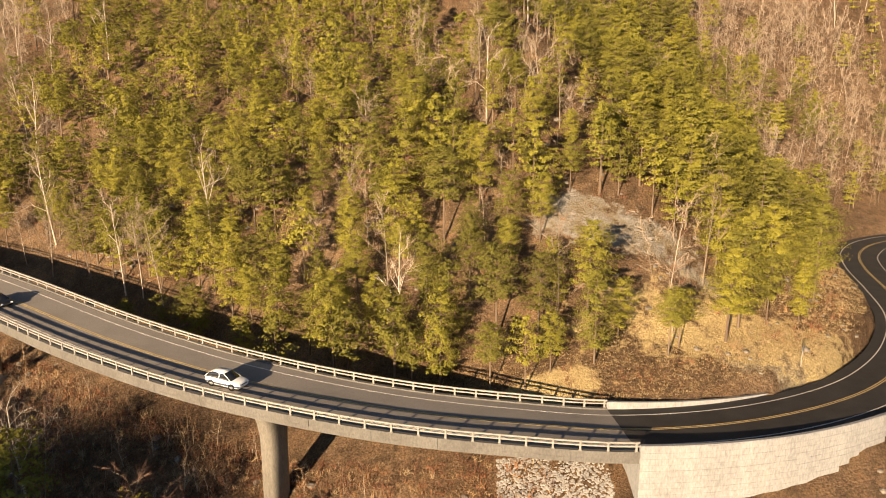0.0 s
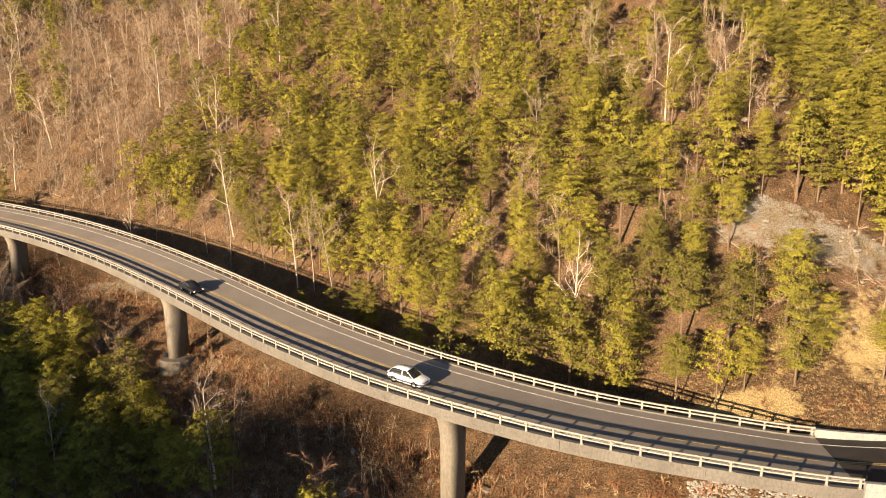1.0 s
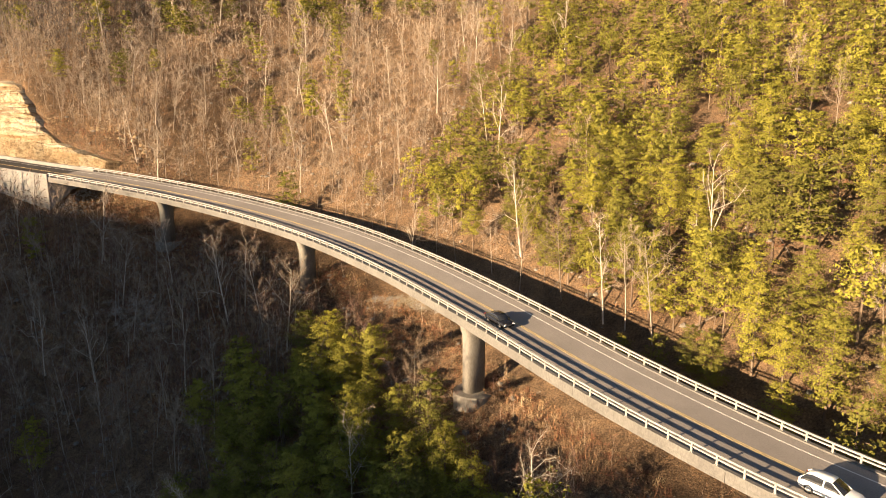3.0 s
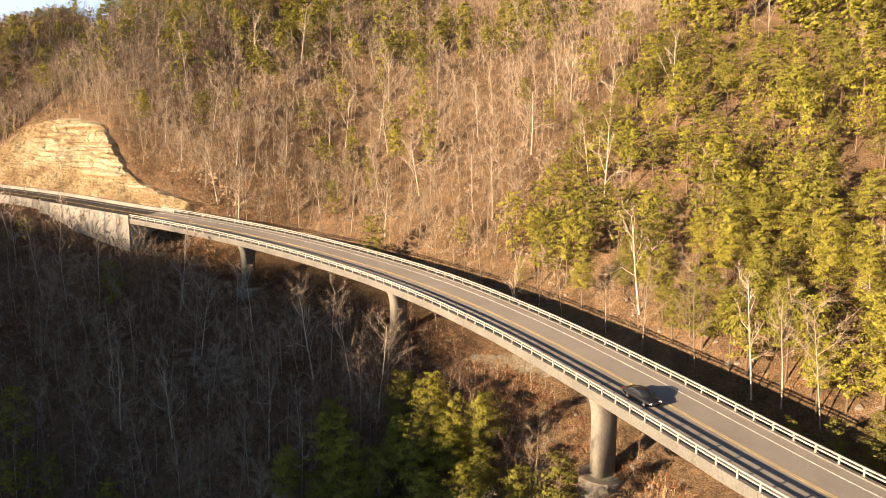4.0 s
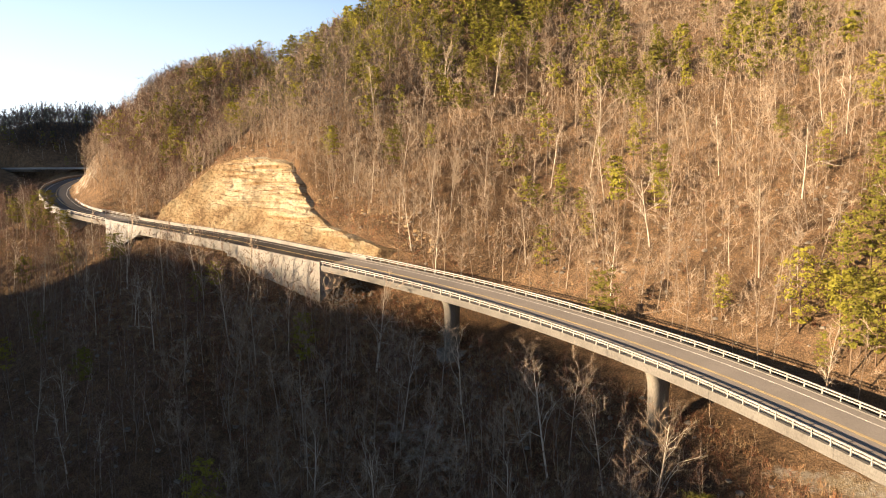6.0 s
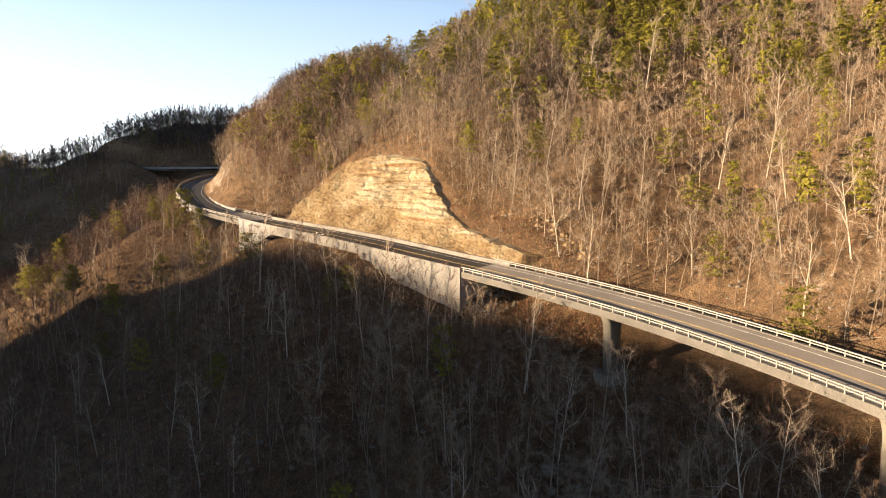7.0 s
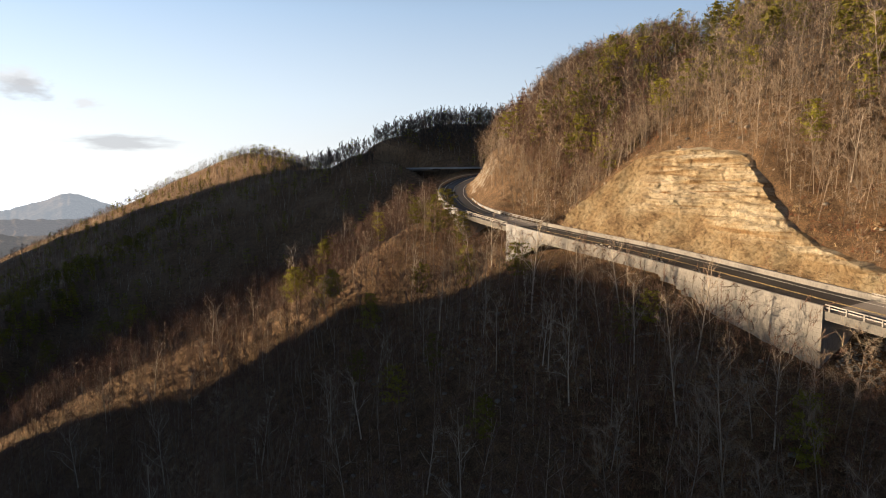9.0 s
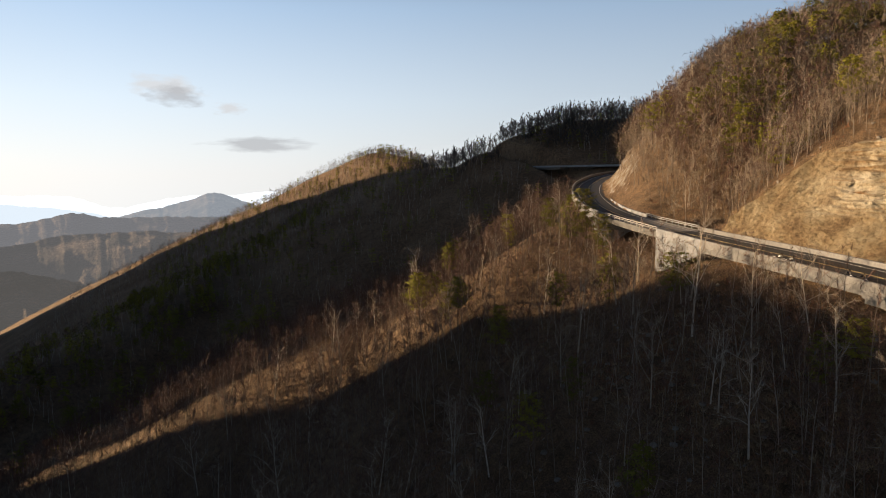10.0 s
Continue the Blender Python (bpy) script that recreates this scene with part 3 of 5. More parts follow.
def ground_z(x, y):
    """Height on the sheet itself, so that things stand on it."""
    x, y = np.asarray(x, float), np.asarray(y, float)
    i, j = np.clip(np.searchsorted(gx, x) - 1, 0, nx_ - 2), np.clip(np.searchsorted(gy, y) - 1, 0, ny_ - 2)
    u, v = (x - gx[i]) / (gx[i + 1] - gx[i]), (y - gy[j]) / (gy[j + 1] - gy[j])
    H = fz.reshape(ny_, nx_)
    return (H[j, i] * (1 - u) + H[j, i + 1] * u) * (1 - v) + (H[j + 1, i] * (1 - u) + H[j + 1, i + 1] * u) * v


# ---- the road surface ----
def strip(name, s0, s1, o0, o1, up, mat, label, category, thick=0.0, step=2.0):
    prof = [(o0, up), (o1, up), (o1, up - thick), (o0, up - thick)] if thick else [(o0, up), (o1, up)]
    return tagged(new(name, swept(name, s0, s1, prof, mat, step, closed=bool(thick))), label, category, kind="structure")


strip("road", 0, S_E, -4.9, 4.9, 0, ASPHALT, "fresh black asphalt two-lane road", "road", 0.3)
strip("road", S_W, S2_E, -4.9, 4.9, 0, ASPHALT, "fresh black asphalt road beside the rock cut", "road", 0.3)
strip("road", S2_W, S3_E, -4.9, 4.9, 0, ASPHALT, "fresh black asphalt road round the bend", "road", 0.3)
for o0, o1, m, lab in ((3.35, 3.49, WHITE_LINE, "painted white edge line"), (-3.49, -3.35, WHITE_LINE, "painted white edge line"),
                       (0.07, 0.2, YELLOW_LINE, "painted yellow centre line"), (-0.2, -0.07, YELLOW_LINE, "painted yellow centre line")):
    strip("road_marking", 0, S3_E, o0, o1, 0.012, m, lab, "road marking", 0.01, 1.5)


# ---- the viaducts ----
def viaduct(name, s0, s1, label, spacing=2.44, piers=(), rails=True, panel=6.0):
    x, y, z, n, e = station((s0 + s1) / 2)
    top = empty(name, (x, y, z))
    tagged(top, label, "bridge")
    part("deck", swept("deck", s0, s1, [(-HALF + 0.3, 0), (HALF - 0.3, 0), (HALF - 0.5, -0.9), (2.4, -1.05), (2.2, -1.9), (-2.2, -1.9), (-2.4, -1.05), (-HALF + 0.5, -0.9)], DECK), top)
    k = max(2, int((s1 - s0) / panel))
    for side in (-1, 1):
        for i in range(k):
            a, b = s0 + (s1 - s0) * i / k + 0.012, s0 + (s1 - s0) * (i + 1) / k - 0.012
            w = 0.012 * ((i * 7) % 3)
            part("fascia_panel", swept("fascia_panel", a, b, [(side * (HALF - 0.42), 0.16), (side * (HALF + w), 0.16), (side * (HALF + w), -0.55), (side * (HALF - 0.03 + w), -0.6), (side * (HALF - 0.03 + w), -1.05), (side * (HALF - 0.42), -1.05)], CONCRETE, 2.0), top)
        if not rails:
            continue
        for up, h, d in ((0.94, 0.17, 0.16), (0.58, 0.15, 0.13)):
            r = max(2, int((s1 - s0) / (spacing * 4)))
            for i in range(r):
                a, b = s0 + (s1 - s0) * i / r + 0.01, s0 + (s1 - s0) * (i + 1) / r - 0.01
                o = side * (HALF - 0.20)
                part("rail", swept("rail", a, b, [(o - d / 2, up), (o + d / 2, up), (o + d / 2, up + h), (o - d / 2, up + h)], RAIL, 1.6), top)
        bm = bmesh.new()
        box_bm(bm, 0.2, 0.16, 0.9, pose(0, 0, 0.45), 0.02)
        box_bm(bm, 0.34, 0.3, 0.03, pose(0, 0, 0.015))
        post = bm_mesh("post", bm, RAIL)
        for i in range(int((s1 - s0) / spacing) + 1):
            s = s0 + 0.3 + i * spacing
            if s > s1 - 0.1:
                break
            ob = part("post", post, top)
            xx, yy, zz, nn, ee = station(s)
            ob.location = on_road(s, side * (HALF - 0.14), 0.16)
            ob.rotation_euler = (0, 0, math.atan2(nn[0], -nn[1]) + (math.pi if side < 0 else 0))
    for s, foot in piers:
        x, y, z, n, e = station(s)
        x, y, z = x - 1.2 * n[0], y - 1.2 * n[1], z - 1.2 * e
        g = float(ground_z([x], [y])[0])
        base_z = foot if foot is not None else g - 1.0
        bm = bmesh.new()
        rings = []
        turn = math.atan2(n[1], n[0])
        top_z = z - 1.3
        for f, wx, wy in ((0, 1.6, 1.05), (0.62, 1.6, 1.05), (0.76, 1.7, 1.07), (0.88, 2.1, 1.1), (0.96, 2.6, 1.15), (1.0, 3.0, 1.2)):
            zz = base_z + (top_z - base_z) * f
            ring = []
            for a in range(20):
                t = 2 * math.pi * a / 20
                cx, cy = math.copysign(abs(math.cos(t))**0.8, math.cos(t)) * wx, math.copysign(abs(math.sin(t))**0.55, math.sin(t)) * wy
                ring.append(bm.verts.new((x + cx * math.cos(turn) - cy * math.sin(turn), y + cx * math.sin(turn) + cy * math.cos(turn), zz)))
            rings.append(ring)
        for r0, r1 in zip(rings, rings[1:]):
            for a in range(20):
                bm.faces.new((r0[a], r0[(a + 1) % 20], r1[(a + 1) % 20], r1[a]))
        bm.faces.new(rings[0]), bm.faces.new(rings[-1])
        p = part("pier", bm_mesh("pier", bm, PIER, True), top, "flared concrete pier")
        if foot is not None:
            bm = bmesh.new()
            rings = []
            for r, zz in ((2.95, min(g - 3.0, base_z - 2.6)), (2.95, base_z - 0.12), (2.85, base_z), (0.2, base_z + 0.02)):
                rings.append([bm.verts.new((x + r * (1 + 0.02 * math.sin(5 * a)) * math.cos(a), y + r * (1 + 0.02 * math.sin(5 * a)) * math.sin(a), zz)) for a in np.linspace(0, 2 * math.pi, 33)[:-1]])
            for r0, r1 in zip(rings, rings[1:]):
                for a in range(32):
                    bm.faces.new((r0[a], r0[(a + 1) % 32], r1[(a + 1) % 32], r1[a]))
            part("footing", bm_mesh("footing", bm, PIER), p, "round concrete footing")
    return top


viaduct("viaduct", S_E, S_W, "long curved concrete viaduct with white painted rails",
        piers=((at_x(-17.6), None), (at_x(-66.0), -41.0), (at_x(-113.4), -37.5), (at_x(-158.8), -33.2)))
viaduct("short_bridge", S2_E, S2_W, "short concrete bridge with rails beyond the rock cut")
viaduct("far_viaduct", S3_E, S3_W, "distant low viaduct along the shaded ridge", piers=((S3_E + 30, None), (S3_E + 65, None), (S3_E + 100, None)), spacing=5.0, panel=25)


def wall(name, s0, s1, side, top0, top1, depth0, depth1, label, thick=0.45, mat=WALL, off=4.95):
    def grow(u):
        t, d = top0 + (top1 - top0) * u, depth0 + (depth1 - depth0) * u
        a, b = side * off, side * (off + thick)
        return [(a, -d), (b, -d), (b, t - 0.04), (b - side * 0.04, t), (a + side * 0.04, t), (a, t - 0.04)]
    return tagged(new(name, swept(name, s0, s1, grow(0), mat, 2.0, grow=grow)), label, "retaining wall", kind="structure")



def coursed(name, s0, s1, top0, top1, depth0, depth1, label, mat, off=4.95, thick=0.45, course=0.62, length=2.6):
    """A retaining wall faced with courses of cast panels, stepping down as the ground falls."""
    body = wall(name, s0, s1, -1, top0, top1, depth0, depth1, label, thick, mat, off)
    R = random.Random(int(s0))
    row, deepest = 0, max(depth0, depth1)
    while 0.1 + row * course < deepest + 0.6:
        a = s0 + (length / 2 if row % 2 else 0)
        edges = [s0] + list(np.arange(a, s1, length))[0 if row % 2 else 1:] + [s1]
        for p, q in zip(edges, edges[1:]):
            u = ((p + q) / 2 - s0) / (s1 - s0)
            t, d = top0 + (top1 - top0) * u, depth0 + (depth1 - depth0) * u
            hi, lo = t - 0.1 - row * course, t - 0.1 - (row + 1) * course + 0.03
            if lo < -d - 0.5 or q - p < 0.2:
                continue
            o, w = -(off + thick), R.uniform(0.02, 0.045)
            part("panel", swept("panel", p + 0.012, q - 0.012, [(o + 0.02, hi), (o - w, hi), (o - w, lo), (o + 0.02, lo)], mat, 3.0), body)
        row += 1
    return body


coursed("wall_south_east", S_E - 30, S_E, 0.45, 0.85, 1.2, 9.5, "pale coursed concrete retaining wall tapering into the bank", WALL)
wall("wall_north_east", S_E - 22, S_E, 1, 0.15, 0.85, 0.6, 0.8, "low pale concrete parapet tapering to the verge", 0.4)
coursed("wall_south_west", S_W, at_x(-222), 0.85, 0.7, 10.0, 1.5, "tall pale coursed concrete retaining wall in evening sun", WALL_WEST)
wall("wall_south_west", at_x(-222), at_x(-255), -1, 0.7, 0.8, 1.5, 1.6, "low pale concrete parapet along the road", mat=WALL_WEST)
wall("wall_south_west", at_x(-255), S2_E, -1, 0.8, 0.85, 1.8, 8.5, "sunlit concrete wing wall of the short bridge", mat=WALL)
wall("wall_north_west", S_W - 4, S2_E, 1, 0.85, 0.8, 1.0, 1.0, "low pale concrete barrier below the rock cut", mat=WALL_WEST)
wall("wall_north_west", S2_W, at_x(-330), 1, 0.8, 0.5, 1.0, 1.0, "low pale concrete barrier at the bend", 0.4)
wall("wall_south_bend", S2_W, S2_W + 14, -1, 0.85, 0.85, 6.0, 1.6, "pale concrete wing wall past the short bridge", mat=WALL)
wall("wall_south_bend", S2_W + 14, S2_W + 175, -1, 0.85, 0.85, 1.6, 1.3, "darker curved concrete parapet round the bend", mat=WALL_WEST)

wall("wall_far_viaduct", S3_E - 60, S3_W, -1, 1.0, 1.0, 0.2, 0.2, "distant pale concrete parapet of the shaded viaduct", mat=WALL, off=5.25)
wall("wall_far_viaduct", S3_E - 60, S3_W, 1, 1.0, 1.0, 0.2, 0.2, "distant pale concrete parapet of the shaded viaduct", mat=WALL, off=5.25)


def abutment(name, s, label, depth):
    def grow(u):
        return [(-HALF, -1.2), (HALF, -1.2), (HALF, -depth), (-HALF, -depth)]
    tagged(new(name, swept(name, s - 0.6, s + 0.6, grow(0), WALL, 0.6, grow=grow)), label, "abutment", kind="structure")


abutment("abutment_east", S_E - 0.7, "concrete abutment under the deck's end", 9.5)
abutment("abutment_west", S_W + 0.7, "shaded concrete abutment under the deck's end", 9.5)
abutment("abutment_short_bridge", S2_E - 0.7, "sunlit concrete abutment of the short bridge", 8.5)
abutment("abutment_short_bridge", S2_W + 0.7, "concrete abutment of the short bridge", 7.0)


def rock_cut():
    """The blasted rock face west of the viaduct: broken beds above, crumbled slopes below and at its ends."""
    R = np.random.RandomState(77)
    s0, s1 = S_W - 9, at_x(-270)
    us, vs = np.linspace(0, 1, 290), np.linspace(0, 1, 96)
    U, V = np.meshgrid(us, vs)
    S = s0 + (s1 - s0) * U
    H = np.interp(S, FACE_S, FACE_H)
    Hn = H * (1 + 0.05 * fbm(S, S * 0, 9, 4, 31))
    z = V * Hn
    # where the beds stand bare: the upper face, in the middle of the cut
    along = np.clip((S - at_x(-206)) / 8, 0, 1) * np.clip((at_x(-249) - S) / 9, 0, 1)
    bare_rock = along * np.clip((V - 0.30 + 0.22 * fbm(S, z, 11, 3, 30)) / 0.16, 0, 1)
    low_ledge = np.clip((at_x(-214) - S) / 8, 0, 1) * np.exp(-((z - 5.2 - 0.6 * fbm(S, z, 8, 3, 39)) / 1.3)**2)
    bare_rock = np.maximum(bare_rock, low_ledge)
    # beds and the blocks that they have split into
    q = z + 0.05 * (S - s0) + 2.1 * fbm(S, z * 2, 11, 5, 33)
    edges = np.cumsum(R.uniform(0.8, 2.6, 24)) - 1.0
    bed = np.searchsorted(edges, q).clip(1, 23)
    f = (q - edges[bed - 1]) / (edges[bed] - edges[bed - 1])
    thick = edges[bed] - edges[bed - 1]
    jog = S + R.uniform(0, 9, 24)[bed] + 2.2 * fbm(S, z * 1.5, 5, 4, 34)
    width = R.uniform(1.6, 4.2, 24)[bed]
    block = np.floor(jog / width)
    toss = np.sin(block * 127.1 + bed * 311.7) * 43758.5453
    toss = toss - np.floor(toss)
    joint = np.abs(jog / width - block - 0.5) > 0.46
    step = 0.72 * thick * (np.clip((f - 0.75) / 0.25, 0, 1) - f) + 0.34 * (toss - 0.5) + 0.10 * joint + 0.9 * fbm(S * 1.0, z * 1.6, 3.4, 4, 40)
    knee = 0.42 * Hn
    batter = np.where(z < knee, 0.85 * z, 0.85 * knee + (0.56 * Hn - 0.85 * knee) * (z - knee) / np.maximum(Hn - knee, 0.1))
    gully = np.abs(fbm(S, z * 0.25, 5.0, 4, 35))
    off = 7.4 + batter + bare_rock * step + 2.0 * fbm(S, z * 1.2, 11, 4, 36) * np.clip(z / 3, 0, 1) + (1 - bare_rock) * 0.9 * (0.4 - gully) * np.clip(z / 2, 0, 1) + 0.3 * fbm(S, z * 2.0, 1.1, 3, 37)
    off = off + 5.0 * np.clip((V - 0.95) / 0.05, 0, 1) + 5.0 * np.clip(1 - U / 0.05, 0, 1) + 5.0 * np.clip((U - 0.95) / 0.05, 0, 1)
    P = [station(s) for s in S[0]]
    X = np.array([p[0] for p in P])[None] + off * np.array([p[3][0] for p in P])[None]
    Y = np.array([p[1] for p in P])[None] + off * np.array([p[3][1] for p in P])[None]
    Z = np.array([p[2] for p in P])[None] + z - 0.4 - 4.0 * (V < 0.001) + 0.25 * fbm(S, z, 2, 3, 38)
    k = np.arange(U.size).reshape(U.shape)
    q4 = np.stack([k[:-1, :-1], k[:-1, 1:], k[1:, 1:], k[1:, :-1]], -1).reshape(-1, 4)
    me = mesh_np("rock_cut", np.stack([X.ravel(), Y.ravel(), Z.ravel()], 1), q4, [CLIFF], attrs={"ledge": np.clip(bare_rock.ravel() * (0.75 + 0.5 * toss.ravel()), 0, 1)})
    return tagged(new("rock_cut", me), "tall cut face of broken cream and ochre sandstone beds", "rock face", kind="structure")


rock_cut()


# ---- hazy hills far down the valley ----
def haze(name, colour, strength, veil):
    """Brown winter woods with haze painted in as a glow, stronger with distance."""
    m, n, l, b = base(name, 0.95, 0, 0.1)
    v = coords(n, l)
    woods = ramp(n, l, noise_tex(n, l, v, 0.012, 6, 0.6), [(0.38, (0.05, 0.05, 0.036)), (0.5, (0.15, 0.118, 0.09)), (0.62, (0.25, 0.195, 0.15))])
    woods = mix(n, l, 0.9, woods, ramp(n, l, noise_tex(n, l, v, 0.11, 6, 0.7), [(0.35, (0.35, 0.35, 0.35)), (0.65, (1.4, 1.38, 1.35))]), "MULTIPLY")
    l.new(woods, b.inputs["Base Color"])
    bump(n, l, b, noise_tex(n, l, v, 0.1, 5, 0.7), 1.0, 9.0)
    # even emission on the slopes themselves stands in for the lit air
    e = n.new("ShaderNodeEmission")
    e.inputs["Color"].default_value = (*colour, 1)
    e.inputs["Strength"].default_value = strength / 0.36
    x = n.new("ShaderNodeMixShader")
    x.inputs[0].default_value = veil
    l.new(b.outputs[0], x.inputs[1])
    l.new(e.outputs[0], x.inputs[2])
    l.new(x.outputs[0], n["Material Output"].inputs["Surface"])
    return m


def far_hills(dist, tops, mat, label, seed):
    """A range of hills across the valley: crest by compass angle and height, side spurs and hollows running down from it."""
    n, rows = 420, 26
    deg = np.linspace(max(tops[0][0], 66), tops[-1][0], n)
    yaw = np.radians(deg)
    wave = yaw * dist
    crest = np.interp(deg, [a for a, _ in tops], [b for _, b in tops])
    crest = np.convolve(np.pad(crest, 14, mode="edge"), np.ones(29) / 29, "valid") + 0.0035 * dist * fbm(wave, wave * 0, dist * 0.03, 4, seed) + 3.0 * fbm(wave, wave * 0, 14, 2, seed + 9)
    V = []
    for r in range(rows):
        u = r / (rows - 1)
        run = 0.42 * dist * u
        fold = fbm(wave + 0.35 * run, wave * 0 + 0.9 * run, dist * 0.085, 4, seed + 1)
        zz = crest - 0.40 * run**0.96 + min(1.0, u * 4) * 0.035 * dist * fold + (u > 0) * 4.0 * fbm(wave, wave * 0 + run, 22, 2, seed + 2)
        rr = dist - run
        V.append(np.stack([-130 - np.sin(yaw) * rr, 40 + np.cos(yaw) * rr, zz], 1))
    V = np.concatenate(V)
    k = np.arange(n * rows).reshape(rows, n)
    q = np.stack([k[:-1, :-1], k[:-1, 1:], k[1:, 1:], k[1:, :-1]], -1).reshape(-1, 4)
    return tagged(new("backdrop", mesh_np("backdrop", V, q, [mat], smooth=True)), label, "hills", kind="structure")


far_hills(4700, [(85.8, -114), (93.8, -127), (96.0, -99), (98.1, -119), (101.9, -122), (105.1, -166), (107.0, -200), (109.5, -125), (112.0, -104), (114.0, -104), (122.9, -106)], haze("woods_painted_haze", (0.52, 0.56, 0.6), 0.42, 0.93), "pale blue hazy hills on the horizon", 41)
far_hills(3800, [(85.8, -214), (98.2, -260), (105.5, -240), (107.0, -192), (109.9, -165), (112.0, -134), (114.0, -126), (122.9, -118)], haze("woods_painted_haze", (0.42, 0.47, 0.52), 0.34, 0.86), "blue-grey hazy hills on the horizon", 42)
far_hills(3000, [(85.8, -169), (94.7, -151), (96.9, -119), (98.6, -78), (99.8, -59), (101.5, -87), (103.1, -113), (104.7, -138), (107.0, -165), (108.9, -188), (123.0, -209)], haze("woods_painted_haze", (0.34, 0.37, 0.41), 0.19, 0.68), "hazy conical wooded hill across the valley", 43)
far_hills(2400, [(85.7, -97), (93.0, -105), (95.6, -115), (98.2, -124), (101.9, -138), (104.7, -125), (107.0, -129), (109.2, -109), (112.1, -133), (114.1, -135), (123.0, -153)], haze("woods_painted_haze", (0.36, 0.36, 0.38), 0.14, 0.56), "hazy wooded ridge across the valley", 44)
far_hills(2100, [(85.8, -118), (93.0, -128), (96.9, -140), (99.0, -146), (102.0, -159), (105.1, -149), (108.9, -150), (112.1, -165), (114.2, -181), (123.1, -172)], haze("woods_painted_haze", (0.36, 0.35, 0.35), 0.11, 0.45), "hazy brown-grey wooded hills in the valley", 45)
far_hills(1850, [(85.7, -104), (93.0, -116), (97.8, -152), (102.0, -201), (107.2, -246), (109.8, -248), (112.3, -223), (114.3, -208), (123.2, -219)], haze("woods_painted_haze", (0.37, 0.35, 0.33), 0.10, 0.38), "hazy brown wooded spur in the valley", 46)


def guard_rail(s0, s1, off):
    """A timber beam on short posts along the verge."""
    x, y, z, n, e = station((s0 + s1) / 2)
    top = empty("guard_rail", (x, y, z))
    tagged(top, "pale timber guard rail on short posts beside the bend", "guard rail")
    part("beam", swept("beam", s0, s1, [(off - 0.06, 0.45), (off + 0.06, 0.45), (off + 0.06, 0.7), (off - 0.06, 0.7)], LOG, 1.5), top)
    bm = bmesh.new()
    box_bm(bm, 0.22, 0.2, 1.1, pose(0, 0, 0.05), 0.02)
    me = bm_mesh("post", bm, LOG)
    for k in range(int((s1 - s0) / 2.5) + 1):
        ob = part("post", me, top)
        nn = station(s0 + 0.2 + k * 2.5)[3]
        ob.location = on_road(s0 + 0.2 + k * 2.5, off + (0.17 if off > 0 else -0.17))
        ob.rotation_euler = (0, 0, math.atan2(nn[0], -nn[1]))


guard_rail(ARC[np.argmin(np.hypot(ROAD[:, 0] - 150, ROAD[:, 1] - 173))], ARC[np.argmin(np.hypot(ROAD[:, 0] - 80, ROAD[:, 1] - 124))], -5.3)


# ---- trees ----
def spike(p, q, w):
    """One thin blade from p to its tip q."""
    ax = q - p
    s = np.cross(ax, np.random.normal(size=3))
    s *= w / (np.linalg.norm(s) + 1e-9)
    return np.array([p - s, p + s, q])


class Soup:
    """Triangles of a tree in the making, with a material number and a shading normal each."""
    def __init__(self):
        self.v, self.m, self.n = [], [], []

    def batch(self, t, m, nrm=None):
        face = np.cross(t[:, 1] - t[:, 0], t[:, 2] - t[:, 0])
        face /= np.linalg.norm(face, axis=1)[:, None] + 1e-12
        if nrm is not None:
            back = (face * nrm).sum(1) < 0
            t[back] = t[back][:, [0, 2, 1]]
        self.v.append(t)
        self.m.append(np.full(len(t), m))
        self.n.append(face if nrm is None else nrm)

    def tri(self, t, m):
        self.batch(t[None], m)

    def limb(self, pts, radii, sides, m):
        rings = []
        for i, (p, r) in enumerate(zip(pts, radii)):
            ax = pts[min(i + 1, len(pts) - 1)] - pts[max(i - 1, 0)]
            ax = ax / (np.linalg.norm(ax) + 1e-9)
            a = np.cross(ax, (0.31, 0.95, 0.1))
            a /= np.linalg.norm(a) + 1e-9
            b = np.cross(ax, a)
            t = np.arange(sides) * 2 * math.pi / sides
            rings.append(p + r * (np.cos(t)[:, None] * a + np.sin(t)[:, None] * b))
        for r0, r1 in zip(rings, rings[1:]):
            for k in range(sides):
                j = (k + 1) % sides
                self.tri(np.array([r0[k], r0[j], r1[j]]), m)
                self.tri(np.array([r0[k], r1[j], r1[k]]), m)

    def arrays(self, only=None):
        v, m, n = np.concatenate(self.v), np.concatenate(self.m), np.concatenate(self.n)
        return (v, m, n) if only is None else (v[m == only], m[m == only], n[m == only])


